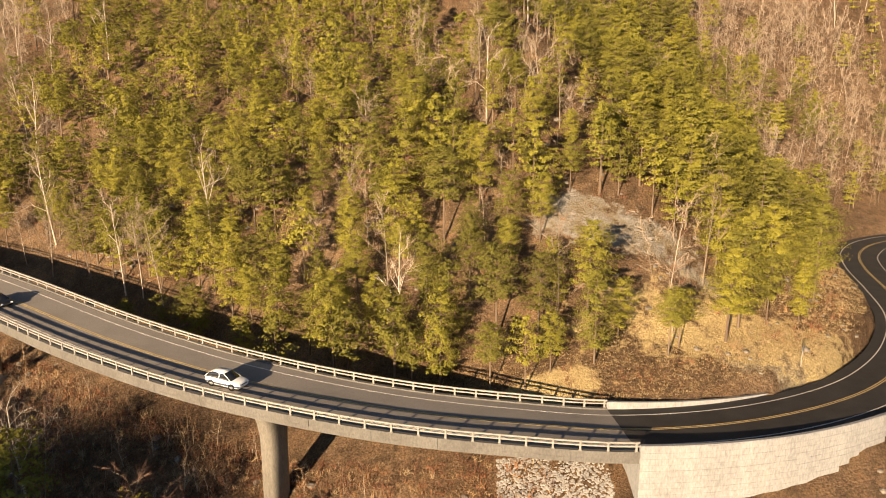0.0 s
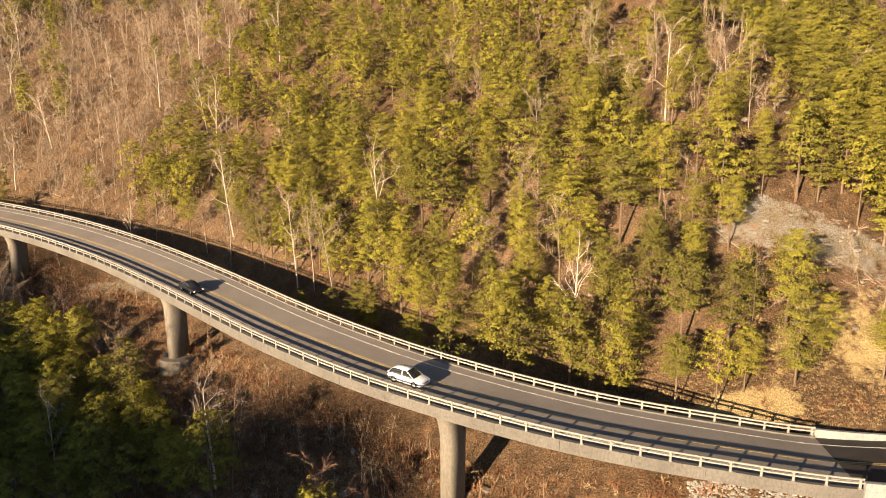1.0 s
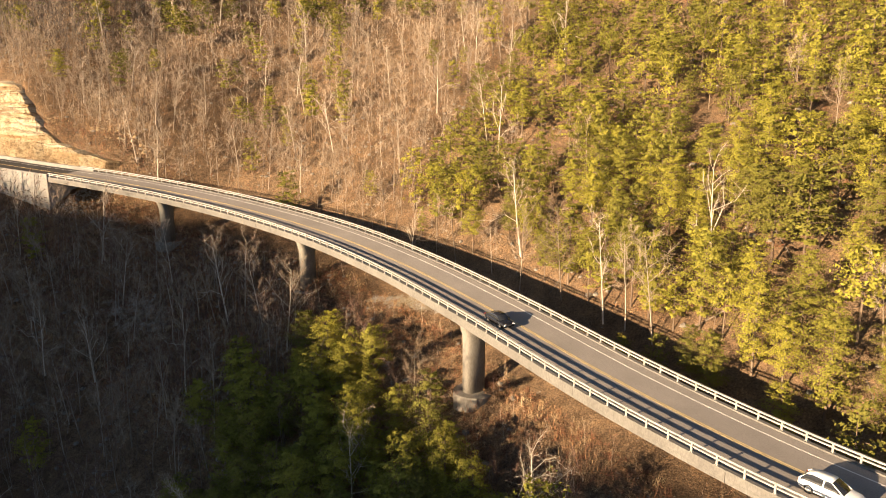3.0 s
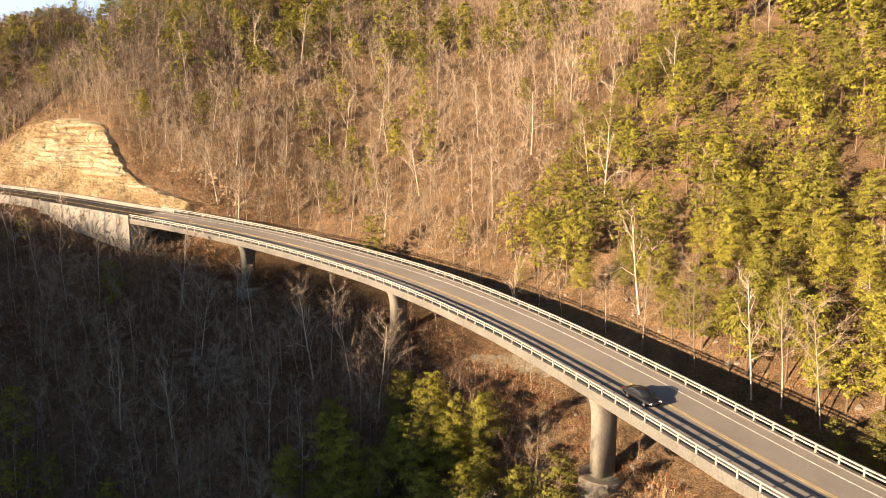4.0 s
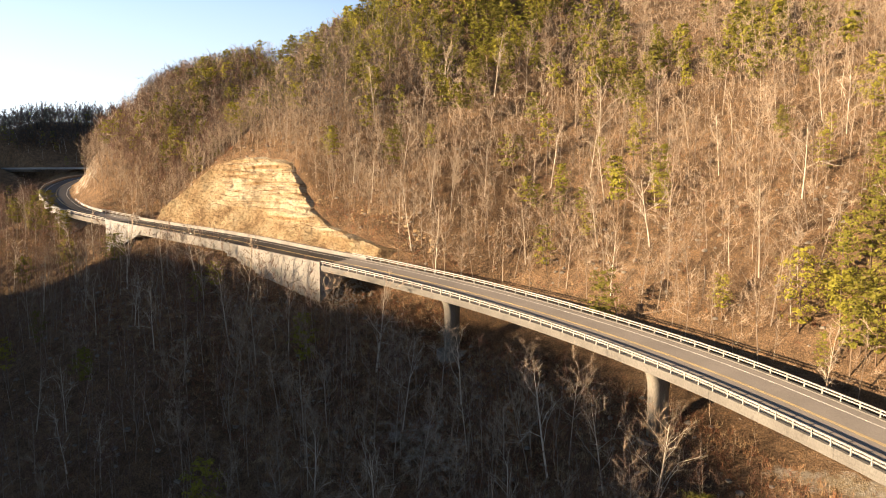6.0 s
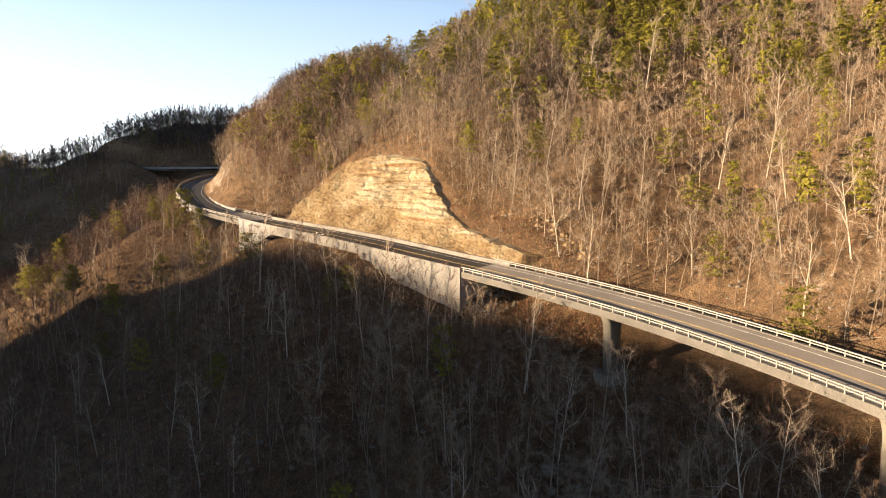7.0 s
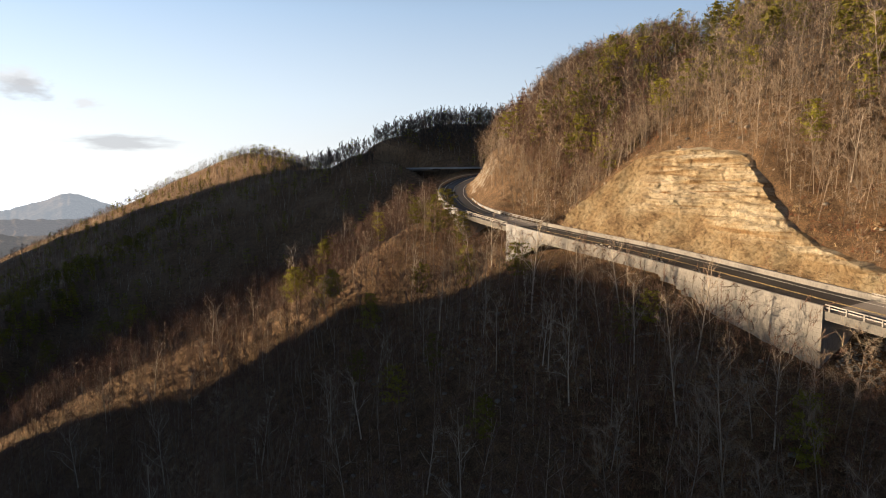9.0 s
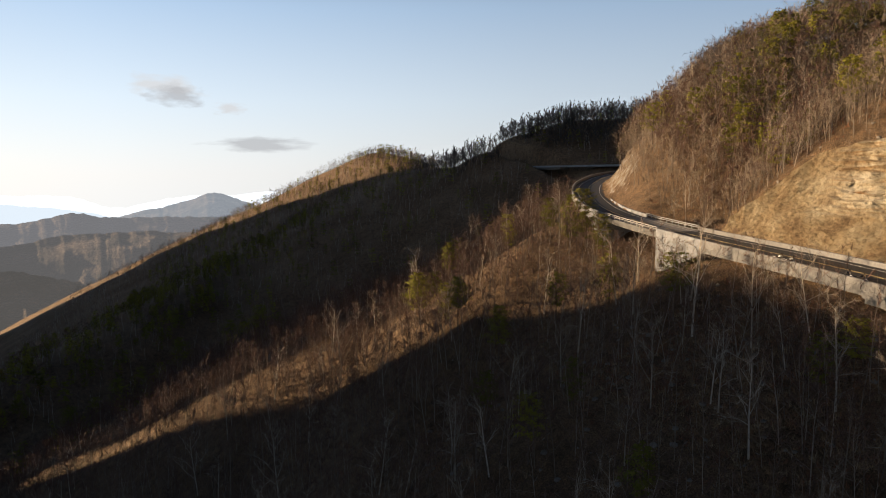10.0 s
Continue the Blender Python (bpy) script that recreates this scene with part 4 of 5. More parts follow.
def pine(h, spread, whorls, per, pads, tufts, size, low=0.25, sides=6, light=False):
    """A pine: trunk (0) with boughs in tiers, and flat pads of needle tufts (1) on the boughs, shaded as one soft mass."""
    s, R = Soup(), np.random
    lean = R.normal(0, 0.02, 2)
    hs = np.linspace(0, 1, 3 if light else 6)
    s.limb([np.array((lean[0] * h * u * u, lean[1] * h * u * u, h * u - (0.5 if u == 0 else 0))) for u in hs], [0.014 * h * (1 - 0.93 * u) for u in hs], sides, 0)
    lop = R.uniform(0, 6.28)
    for w in range(whorls):
        u = min(low + (1 - low) * (w + R.rand() * 0.6) / whorls, 0.985)
        c = np.array((lean[0] * h * u * u, lean[1] * h * u * u, h * u))
        rise = (u - low) / (1 - low)
        shape = math.sqrt(max(0.0, 1 - rise**1.7)) * min(1.0, 0.5 + 2.0 * rise)
        k = max(3, int(per * (0.55 + 0.45 * shape) + R.rand()))
        a0 = R.rand() * 6.28
        for b in range(k):
            a = a0 + b * 6.283 / k + R.normal(0, 0.25)
            L = spread * h * (0.10 + shape) * (0.62 + 0.5 * R.rand()) * (1 + 0.18 * math.cos(a - lop))
            up = 0.02 + 0.42 * u + R.normal(0, 0.1)
            tip = c + L * np.array((math.cos(a), math.sin(a), up * 0.8))
            mid = (c + tip) / 2 + np.array((0, 0, -0.06 * L))
            if light:
                s.tri(spike(c, tip, 0.003 * h), 0)
            else:
                s.limb([c, mid, tip], [0.003 * h, 0.002 * h, 0.0008 * h], 3, 0)
            out = np.array((math.cos(a), math.sin(a), 0.0))
            for q in range(pads):
                f = 0.35 + 0.65 * (q + R.rand()) / pads
                p = c + (tip - c) * f + R.normal(0, 0.04 * L, 3)
                wide = (0.20 + 0.12 * R.rand()) * min(L, 2.6) + 0.14
                g = R.normal(0, 1, (tufts, 3))
                g *= (R.rand(tufts, 1)**0.4) / np.linalg.norm(g, axis=1)[:, None]
                at = p + g * np.array((wide, wide, wide * 0.42)) + np.array((0, 0, 0.05))
                nrm = 0.4 * g + 0.65 * out + np.array((0, 0, 0.45 + 0.25 * rise))
                nrm /= np.linalg.norm(nrm, axis=1)[:, None]
                # each tuft a small blade lying loosely across its normal
                e1 = np.cross(nrm + R.normal(0, 0.35, (tufts, 3)), R.normal(0, 1, (tufts, 3)))
                e1 /= np.linalg.norm(e1, axis=1)[:, None] + 1e-9
                e2 = np.cross(nrm + R.normal(0, 0.3, (tufts, 3)), e1)
                e2 /= np.linalg.norm(e2, axis=1)[:, None] + 1e-9
                z = size * R.uniform(0.6, 1.35, (tufts, 1))
                T = np.stack([at - e1 * z * 0.5 - e2 * z * 0.15, at + e1 * z * 0.5 - e2 * z * 0.15, at + e2 * z * 0.35], 1)
                s.batch(T, 1, nrm)
    return s


def bare(h, limbs, subs, twigs, spread, thick=0.012, twig_w=0.012, sides=5, crook=0.1, low=0.35, light=0):
    """A leafless tree: trunk and limbs (0), twigs (1)."""
    s, R = Soup(), np.random
    lean = R.normal(0, 0.1, 2)
    hs = np.linspace(0, 0.92, (6, 4, 3)[light])
    path = [np.array((lean[0] * h * u + crook * 0.25 * math.sin(7 * u + lean[0] * 90), lean[1] * h * u + crook * 0.25 * math.sin(6 * u + lean[1] * 90), h * u - (0.5 if u == 0 else 0))) for u in hs]
    s.limb(path, [thick * h * (1 - 0.85 * u) for u in hs], sides, 0)
    ends = [(path[-1], np.array((0, 0, 1.0)), 0.12 * h)]
    for b in range(limbs):
        u = low + (0.95 - low) * (b + R.rand()) / limbs
        c = np.array([np.interp(u, hs, [p[i] for p in path]) for i in range(3)])
        a = b * 2.4 + R.normal(0, 0.4)
        L = spread * h * (1.1 - 0.75 * (u - low)) * (0.6 + 0.6 * R.rand())
        d = np.array((math.cos(a), math.sin(a), 0.6 + 1.1 * R.rand()))
        d /= np.linalg.norm(d)
        p1 = c + d * L * 0.5 + R.normal(0, crook * L * 0.35, 3)
        d2 = d + np.array((0, 0, 0.45)) + R.normal(0, crook * 2.2, 3)
        d2 /= np.linalg.norm(d2)
        p2 = p1 + d2 * L * 0.5
        r = thick * h * 0.42 * (1.15 - 0.7 * u)
        if light:
            s.limb([c, p2], [r, r * 0.2], 3, 0)
        else:
            s.limb([c, p1, p2], [r, r * 0.6, r * 0.2], 3, 0)
        ends.append((p2, d2, 0.5 * L))
        for k in range(subs):
            f = 0.3 + 0.65 * R.rand()
            q = c + (p1 - c) * f * 2 if f < 0.5 else p1 + (p2 - p1) * (2 * f - 1)
            dd = d2 + R.normal(0, 0.55, 3)
            dd /= np.linalg.norm(dd)
            e = q + dd * L * 0.42 * (0.6 + 0.6 * R.rand())
            s.limb([q, e], [r * 0.38, r * 0.1], 3, 0)
            ends.append((e - dd * L * 0.15, dd, 0.3 * L))
    n = max(1, twigs // len(ends))
    for p, d, L in ends:
        for _ in range(n):
            dd = d * 0.8 + R.normal(0, 0.5, 3) + np.array((0, 0, 0.2))
            dd /= np.linalg.norm(dd)
            o = p - d * L * 1.5 * R.rand()**0.8
            s.tri(spike(o, o + dd * L * (0.3 + 0.7 * R.rand()), twig_w), 1)
    return s


def spread_out(count, inside, box, gap, seed):
    """Places scattered in a box where inside() says so, none closer than the gap."""
    R = np.random.RandomState(seed)
    cell, out = {}, []
    x = R.uniform(box[0], box[1], count * 12)
    y = R.uniform(box[2], box[3], count * 12)
    ok = inside(x, y) > R.rand(len(x))
    for px, py in zip(x[ok], y[ok]):
        c = (int(px // gap), int(py // gap))
        if any((px - qx)**2 + (py - qy)**2 < gap * gap for i in (-1, 0, 1) for j in (-1, 0, 1) for qx, qy in cell.get((c[0] + i, c[1] + j), ())):
            continue
        cell.setdefault(c, []).append((px, py))
        out.append((px, py))
        if len(out) >= count:
            break
    return np.array(out).reshape(-1, 2)


def thing_meshes(soups, names, mats):
    made = []
    for s in soups:
        pair = []
        for k in (0, 1):
            v, _, nr = s.arrays(k)
            pair.append(mesh_np(names[k], v.reshape(-1, 3), np.arange(len(v) * 3).reshape(-1, 3), [mats[k]], normals=np.repeat(nr, 3, 0)))
        made.append(pair)
    return made


def plant(name, kinds, places, sizes, label, category, group, seed, part_names):
    """Trees as things of their own, each with its trunk and crown."""
    R = np.random.RandomState(seed)
    z = ground_z(places[:, 0], places[:, 1])
    for (x, y), g, k in zip(places, z, sizes):
        pair = kinds[R.randint(len(kinds))]
        root = empty(name, (x, y, g))
        root.rotation_euler = (0, 0, R.rand() * 6.28)
        w = R.uniform(0.85, 1.15)
        root.scale = (k * w, k * w, k)
        tagged(root, label, category, group)
        for me, nm in zip(pair, part_names):
            ob = new(nm, me)
            ob.parent = root
            if nm != "trunk":
                tagged(ob, kind="stuff")


def forest(name, soups, places, sizes, mats, label, category, seed):
    """Woods past counting: one object, real geometry."""
    R = np.random.RandomState(seed)
    z = ground_z(places[:, 0], places[:, 1])
    pick = R.randint(len(soups), size=len(places))
    V, M, T, N = [], [], [], []
    for k, s in enumerate(soups):
        v, m, nr = s.arrays()
        sel = np.where(pick == k)[0]
        if not len(sel):
            continue
        a, w = R.rand(len(sel)) * 6.283, R.uniform(0.85, 1.2, len(sel))
        c, q = (np.cos(a) * w * sizes[sel]), (np.sin(a) * w * sizes[sel])
        flat = v.reshape(-1, 3)
        X = flat[None, :, 0] * c[:, None] - flat[None, :, 1] * q[:, None] + places[sel, 0][:, None]
        Y = flat[None, :, 0] * q[:, None] + flat[None, :, 1] * c[:, None] + places[sel, 1][:, None]
        Z = flat[None, :, 2] * sizes[sel][:, None] + z[sel][:, None]
        V.append(np.stack([X, Y, Z], -1).reshape(-1, 3))
        ca, sa, one = np.cos(a)[:, None], np.sin(a)[:, None], np.ones((len(sel), 1))
        turned = np.stack([nr[None, :, 0] * ca - nr[None, :, 1] * sa, nr[None, :, 0] * sa + nr[None, :, 1] * ca, nr[None, :, 2] * one], -1)
        N.append(np.repeat(turned.reshape(-1, 3), 3, 0))
        M.append(np.tile(m, len(sel)))
        T.append(np.repeat(R.rand(len(sel)), len(flat)))
    V = np.concatenate(V)
    me = mesh_np(name, V, np.arange(len(V)).reshape(-1, 3), mats, np.concatenate(M), {"tint": np.concatenate(T)}, normals=np.concatenate(N))
    return tagged(new(name, me), label, category, kind="stuff")


def off_road(x, y, keep=8.5):
    d, s, _, _ = near_road(x, y)
    return d, s, (np.abs(d) > keep)


def pine_here(x, y):
    """How thick the pines stand: dense on the hill behind the east half of the bridge and in the near ravine."""
    d, s, ok = off_road(x, y, 9.5)
    patch = 0.5 + 0.9 * fbm(x, y, 38, 3, 21)
    p = np.zeros_like(x)
    hill = (d > 10) & (x > -104 + 0.25 * (d - 20)) & (x < 75)
    p = np.where(hill, np.clip(0.75 + 0.6 * fbm(x, y, 30, 3, 22), 0.12, 1) * np.clip((d - 9) / 9, 0.15, 1), p)
    p = np.where((d > 0) & (d < 14.5 + 5 * (x < -45)) & (x < 5) & (x > -150), 0.02, p)
    p = np.where((d > 14.5) & (x <= -104 + 0.25 * (d - 20)), 0.035 + 0.10 * np.clip(patch - 0.55, 0, 1) + 0.55 * np.clip((d - 45) / 40, 0, 1) * (x < -200), p)
    p = np.where((d > 10) & (x >= 75), 0.35 * patch, p)
    p = np.where((d < -11) & (x > -100) & (x < 0), np.clip(patch - 0.1, 0, 1) * (d > -70), p)
    p = np.where((d < -11) & (x <= -100), 0.03, p)
    p = np.where((d < -11) & (x >= 0), 0.2 * patch, p)
    p = np.where(blob(x, y, 25, 90, 14, 10) > 0.5, 0.05, p)
    cutr = np.interp(s, CUT_S, CUT_Z)
    return np.where(ok & ~((cutr > 0.15) & (d > 0) & (d < 22)), p, 0)


def bare_here(x, y):
    d, s, ok = off_road(x, y, 9.5)
    ok = ok & ~((d > 0) & (d < 18 + 2.5 * fbm(x, y, 9, 2, 23)) & (s > S_E - 10) & (s < S_W - 25))
    p = 0.92 - 0.9 * np.clip(pine_here(x, y) * 1.9, 0, 1)
    p = np.where(blob(x, y, 25, 90, 14, 10) > 0.45, 0.08, p)
    p = np.where((d < 0) & (x > -8) & (x < 52), 0, p)
    cutr = np.interp(s, CUT_S, CUT_Z)
    return np.where(ok & ~((cutr > 0.45) & (d > 0) & (d < 20)) & ~((d > 0) & (d < 14) & (x > 0)), p, 0)


np.random.seed(5)
near_pines = thing_meshes([pine(11, 0.27, 15, 5, 4, 22, 0.235, 0.14 + 0.06 * k) for k in range(6)], ("trunk", "crown"), (BARK_PINE, NEEDLE))
near_bare = thing_meshes([bare(13, 13, 5, 1100, 0.34, 0.0078, 0.011, crook=0.12 + 0.02 * k) for k in range(6)], ("trunk", "crown"), (BARK, TWIG))
pale_bare = thing_meshes([bare(15, 10, 6, 480, 0.40, 0.0105, 0.016, crook=0.26, low=0.25) for k in range(4)], ("trunk", "crown"), (PALE_BARK, TWIG))
far_pines = [pine(11, 0.28, 11, 4, 4, 9, 0.40, 0.14 + 0.06 * k, 4, True) for k in range(6)]
far_bare = [bare(12, 9, 0, 190, 0.36, 0.0058, 0.026, sides=3, light=1, crook=0.35, low=0.22) for k in range(8)]
mid_bare = [bare(12, 9, 0, 170, 0.40, 0.0062, 0.055, sides=3, light=2, crook=0.35, low=0.2) for k in range(6)]
mid_pines = [pine(13, 0.24, 9, 4, 3, 6, 0.75, 0.15 + 0.08 * k, 4, True) for k in range(5)]
tiny_pines = [pine(12, 0.25, 6, 3, 2, 5, 1.1, 0.15, 3, True) for k in range(3)]
tiny_bare = [bare(13, 4, 0, 40, 0.42, 0.009, 0.11, sides=3, light=2) for k in range(4)]

R0 = np.random.RandomState(11)
hill_box, ravine_box = (-110, 62, 70, 132), (-110, 0, 35, 112)
p1 = spread_out(205, pine_here, hill_box, 4.0, 1)
p2 = spread_out(70, lambda x, y: pine_here(x, y) * (near_road(x, y)[0] < 0), ravine_box, 3.6, 2)
plant("pine_tree", near_pines, p1, R0.uniform(0.65, 1.25, len(p1)), "sunlit yellow-green pine on the leaf-covered hillside", "tree", "hillside pines", 3, ("trunk", "crown"))
plant("pine_tree", near_pines, p2, R0.uniform(0.5, 0.9, len(p2)), "shaded young pine in the ravine below the bridge", "tree", "ravine pines", 4, ("trunk", "crown"))
b1 = spread_out(110, bare_here, (-190, 40, 80, 150), 4.5, 5)
b2 = spread_out(150, lambda x, y: bare_here(x, y) * (near_road(x, y)[0] < 0), (-330, 0, 5, 118), 5.5, 6)
plant("bare_tree", near_bare, b1, R0.uniform(0.7, 1.25, len(b1)), "leafless grey-brown tree on the sunlit slope", "tree", "hillside bare trees", 7, ("trunk", "crown"))
plant("bare_tree", pale_bare + near_bare[:2], b2, R0.uniform(0.6, 1.05, len(b2)), "pale crooked leafless tree in the shaded ravine", "tree", "ravine bare trees", 8, ("trunk", "crown"))
w1 = spread_out(64, lambda x, y: bare_here(x, y) * 0.8 + 0.12 * (pine_here(x, y) > 0), (-250, 40, 84, 195), 7, 9)
plant("bare_tree", pale_bare, w1, R0.uniform(0.75, 1.2, len(w1)), "pale crooked leafless tree standing among pines", "tree", "pale bare trees", 10, ("trunk", "crown"))


def thinned(f, near, gap):
    """The same growth, but not where a tree stands already."""
    cell = {}
    for x, y in near:
        cell.setdefault((int(x // gap), int(y // gap)), []).append((x, y))

    def g(x, y):
        p = f(x, y)
        for i in np.where(p > 0)[0]:
            c = (int(x[i] // gap), int(y[i] // gap))
            if any((x[i] - a)**2 + (y[i] - b)**2 < gap * gap for u in (-1, 0, 1) for v in (-1, 0, 1) for a, b in cell.get((c[0] + u, c[1] + v), ())):
                p[i] = 0
        return p
    return g


near_all = np.concatenate([p1, p2, b1, b2, w1])
f1 = spread_out(1150, thinned(pine_here, near_all, 2.4), (-330, 130, 60, 235), 2.6, 12)
low = near_road(f1[:, 0], f1[:, 1])[0] < 78
forest("pine_wood", far_pines, f1[low], R0.uniform(0.55, 1.25, low.sum()), [BARK_PINE, NEEDLE], "dense yellow-green pines covering the hillside", "woods", 13)
forest("upper_pine_wood", mid_pines, f1[~low], R0.uniform(0.6, 1.2, (~low).sum()), [BARK_PINE, NEEDLE], "dense pines higher up the hillside", "woods", 29)
f2 = spread_out(6000, thinned(bare_here, near_all, 1.8), (-400, 130, -20, 260), 2.0, 14)
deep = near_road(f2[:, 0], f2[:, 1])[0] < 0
forest("bare_wood", far_bare, f2[~deep], R0.uniform(0.6, 1.2, (~deep).sum()), [BARK, TWIG], "leafless winter woods on the sunlit slopes", "woods", 15)
# part of the ravine's shade is put into these darkened twigs
forest("ravine_wood", far_bare, f2[deep], R0.uniform(0.6, 1.15, deep.sum()), [BARK, DIM_RED_TWIG], "dark leafless woods in the shaded ravine", "woods", 31)

f5 = spread_out(1100, lambda x, y: bare_here(x, y) * (near_road(x, y)[0] > 30), (-430, -215, 135, 270), 2.4, 24)
# trunks and twigs both in the darkened bark: the skyline's shade is painted
forest("ridge_wood", far_bare, f5, R0.uniform(0.8, 1.2, len(f5)), [SHADED_BARK, SHADED_BARK], "leafless trees along the crest of the hill", "woods", 25)


def crest_pines(x, y):
    """Pines on the brow above the rock cut and in clumps up to the crest."""
    d, s, ok = off_road(x, y, 12)
    return ((d > 34 - 12 * (x < -262)) & ok) * np.clip(0.25 + 1.3 * fbm(x, y, 30, 3, 71), 0, 1)


f6 = spread_out(260, crest_pines, (-345, -120, 130, 265), 3.2, 72)
forest("crest_pine_wood", mid_pines, f6, R0.uniform(0.6, 1.05, len(f6)), [BARK_PINE, NEEDLE], "dark green pines on the brow above the rock cut", "woods", 73)
brow = lambda x, y: ((near_road(x, y)[0] > 17.5) & (near_road(x, y)[0] < 40)) * 1.0
f9 = spread_out(260, brow, (-280, -186, 120, 170), 2.2, 76)
forest("brow_wood", far_bare, f9, R0.uniform(0.5, 0.95, len(f9)), [BARK, TWIG], "leafless trees along the brow of the rock cut", "woods", 77)
SPUR_PINES = ((-403, 10, 1.15), (-400, 17, 0.8), (-413, -3, 1.1), (-409, 3, 0.9), (-411, -22, 1.2), (-414, -38, 1.0), (-418, -31, 0.8), (-424, -50, 1.1), (-428, -60, 0.9), (-434, -72, 1.1),
              (-294, 99, 1.0), (-297, 96, 0.85), (-288, 101, 0.7), (-300, 92, 0.8), (-310, 84, 0.7), (-322, 70, 0.8), (-305, 60, 0.9), (-282, 66, 0.85), (-268, 72, 0.75))
places = np.array([(x, y) for x, y, k in SPUR_PINES], float)
plant("pine_tree", near_pines, places, np.array([1.3 * k for x, y, k in SPUR_PINES]), "rounded pine standing above bare woods on a spur", "tree", "spur pines", 75, ("trunk", "crown"))
LONE = ((-246, 101, 1.0), (-268, 101, 0.85), (-221, 106, 0.8), (-219, 101, 0.7))
plant("bare_tree", pale_bare, np.array([(x, y) for x, y, k in LONE], float), np.array([k for x, y, k in LONE]), "crooked leafless tree standing below the parapet", "tree", "parapet trees", 78, ("trunk", "crown"))


def crest_distance(x, y, crest):
    """How far places lie from a crest line, in plan."""
    best = np.full(len(x), 1e9)
    for a, b in zip(crest[:-1], crest[1:]):
        ab = b[:2] - a[:2]
        u = np.clip(((x - a[0]) * ab[0] + (y - a[1]) * ab[1]) / (ab @ ab), 0, 1)
        best = np.minimum(best, np.hypot(x - a[0] - u * ab[0], y - a[1] - u * ab[1]))
    return best


def by_crest(crest, wide, clear):
    """Growth that thins out away from a crest."""
    return lambda x, y: off_road(x, y, clear)[2] * np.clip(1.3 - crest_distance(x, y, crest) / wide, 0, 1)


def along_crest(crest, wide):
    """Even growth in a belt along a crest."""
    return lambda x, y: off_road(x, y, 12)[2] * (crest_distance(x, y, crest) < wide) * 1.0


f10 = spread_out(1600, by_crest(NEAR_SPUR, 62, 17), (-480, -270, -130, 110), 2.3, 84)
# bark and twigs in the darkened tones, dimming the spur by colour
forest("spur_wood", mid_bare, f10, R0.uniform(0.5, 0.9, len(f10)), [SHADED_BARK, DIM_RED_TWIG], "dense reddish-brown leafless woods over a spur", "woods", 85)
f11 = spread_out(900, lambda x, y: ((near_road(x, y)[0] > 15) & (near_road(x, y)[0] < 75)) * 1.0, (-440, -262, 115, 240), 2.3, 86)
forest("nose_wood", mid_bare, f11, R0.uniform(0.7, 1.15, len(f11)), [BARK, DIM_RED_TWIG], "dense brown leafless woods above the bend", "woods", 87)


def mid_spur_pines(x, y):
    """Pines on the farther spur, thickest at its tip."""
    return (crest_distance(x, y, MID_SPUR) < 30) * np.clip(0.35 + 0.7 * fbm(x, y, 40, 3, 79), 0.05, 1)


f7 = spread_out(330, mid_spur_pines, (-780, -360, -150, 30), 4.0, 74)
forest("spur_pine_wood", mid_pines, f7, R0.uniform(0.6, 1.05, len(f7)), [BARK_PINE, NEEDLE], "olive green pines along the back of a spur", "woods", 75)


crest_bare = [bare(14, 7, 0, 190, 0.38, 0.010, 0.13, sides=3, light=2, low=0.12) for k in range(5)]


f8 = np.concatenate([spread_out(1500, along_crest(DARK_RIDGE, 60), (-800, -560, 130, 460), 2.4, 81), spread_out(700, along_crest(FAR_RIDGE, 26), (-1300, -740, -250, 150), 3.6, 82)])
# the crests' shade is deepened by the darkened bark colour
forest("crest_wood", crest_bare, f8, np.where(f8[:, 0] < -770, 0.5, 1.0) * R0.uniform(0.75, 1.25, len(f8)), [SHADED_BARK, SHADED_BARK], "dense leafless trees on the shaded crests", "woods", 83)


def far_here(x, y):
    d, s, ok = off_road(x, y, 12)
    out = (x < -400) | (x > 130) | (y < -20) | (y > 262)
    return np.where(ok & out, 1.0, 0.0)


f3 = np.concatenate([spread_out(7000, far_here, (-1250, -300, -260, 430), 4.0, 16), spread_out(900, far_here, (125, 330, 60, 420), 5.0, 26), spread_out(500, far_here, (-400, 130, 258, 420), 5.0, 27)])
forest("far_bare_wood", tiny_bare, f3, R0.uniform(0.5, 0.95, len(f3)), [PALE_BARK, DIM_RED_TWIG], "distant leafless woods along the ridges", "woods", 17)
f4 = np.concatenate([spread_out(900, far_here, (-1000, -395, -150, 400), 6.0, 18), spread_out(500, far_here, (125, 330, 60, 420), 5.0, 28)])
forest("far_pine_wood", tiny_pines, f4, R0.uniform(0.6, 1.15, len(f4)), [BARK_PINE, NEEDLE], "distant dark pines scattered over the ridges", "woods", 19)


# ---- undergrowth, logs and stones ----
def tuft(n, h, w):
    s = Soup()
    for _ in range(n):
        d = np.random.normal(0, 0.85, 3) + np.array((0, 0, 0.75))
        d[2] = abs(d[2])
        o = np.random.normal(0, 0.25 * h, 3) * np.array((1, 1, 0.1))
        s.tri(spike(o, o + d / np.linalg.norm(d) * h * np.random.uniform(0.5, 1.1), w), 0)
    return s


def stone(r):
    s = Soup()
    bm = bmesh.new()
    bmesh.ops.create_icosphere(bm, subdivisions=1, radius=r)
    for v in bm.verts:
        v.co *= np.random.uniform(0.7, 1.2)
        v.co.z *= 0.65
    for f in bm.faces:
        s.tri(np.array([v.co[:] for v in f.verts]), 0)
    bm.free()
    return s


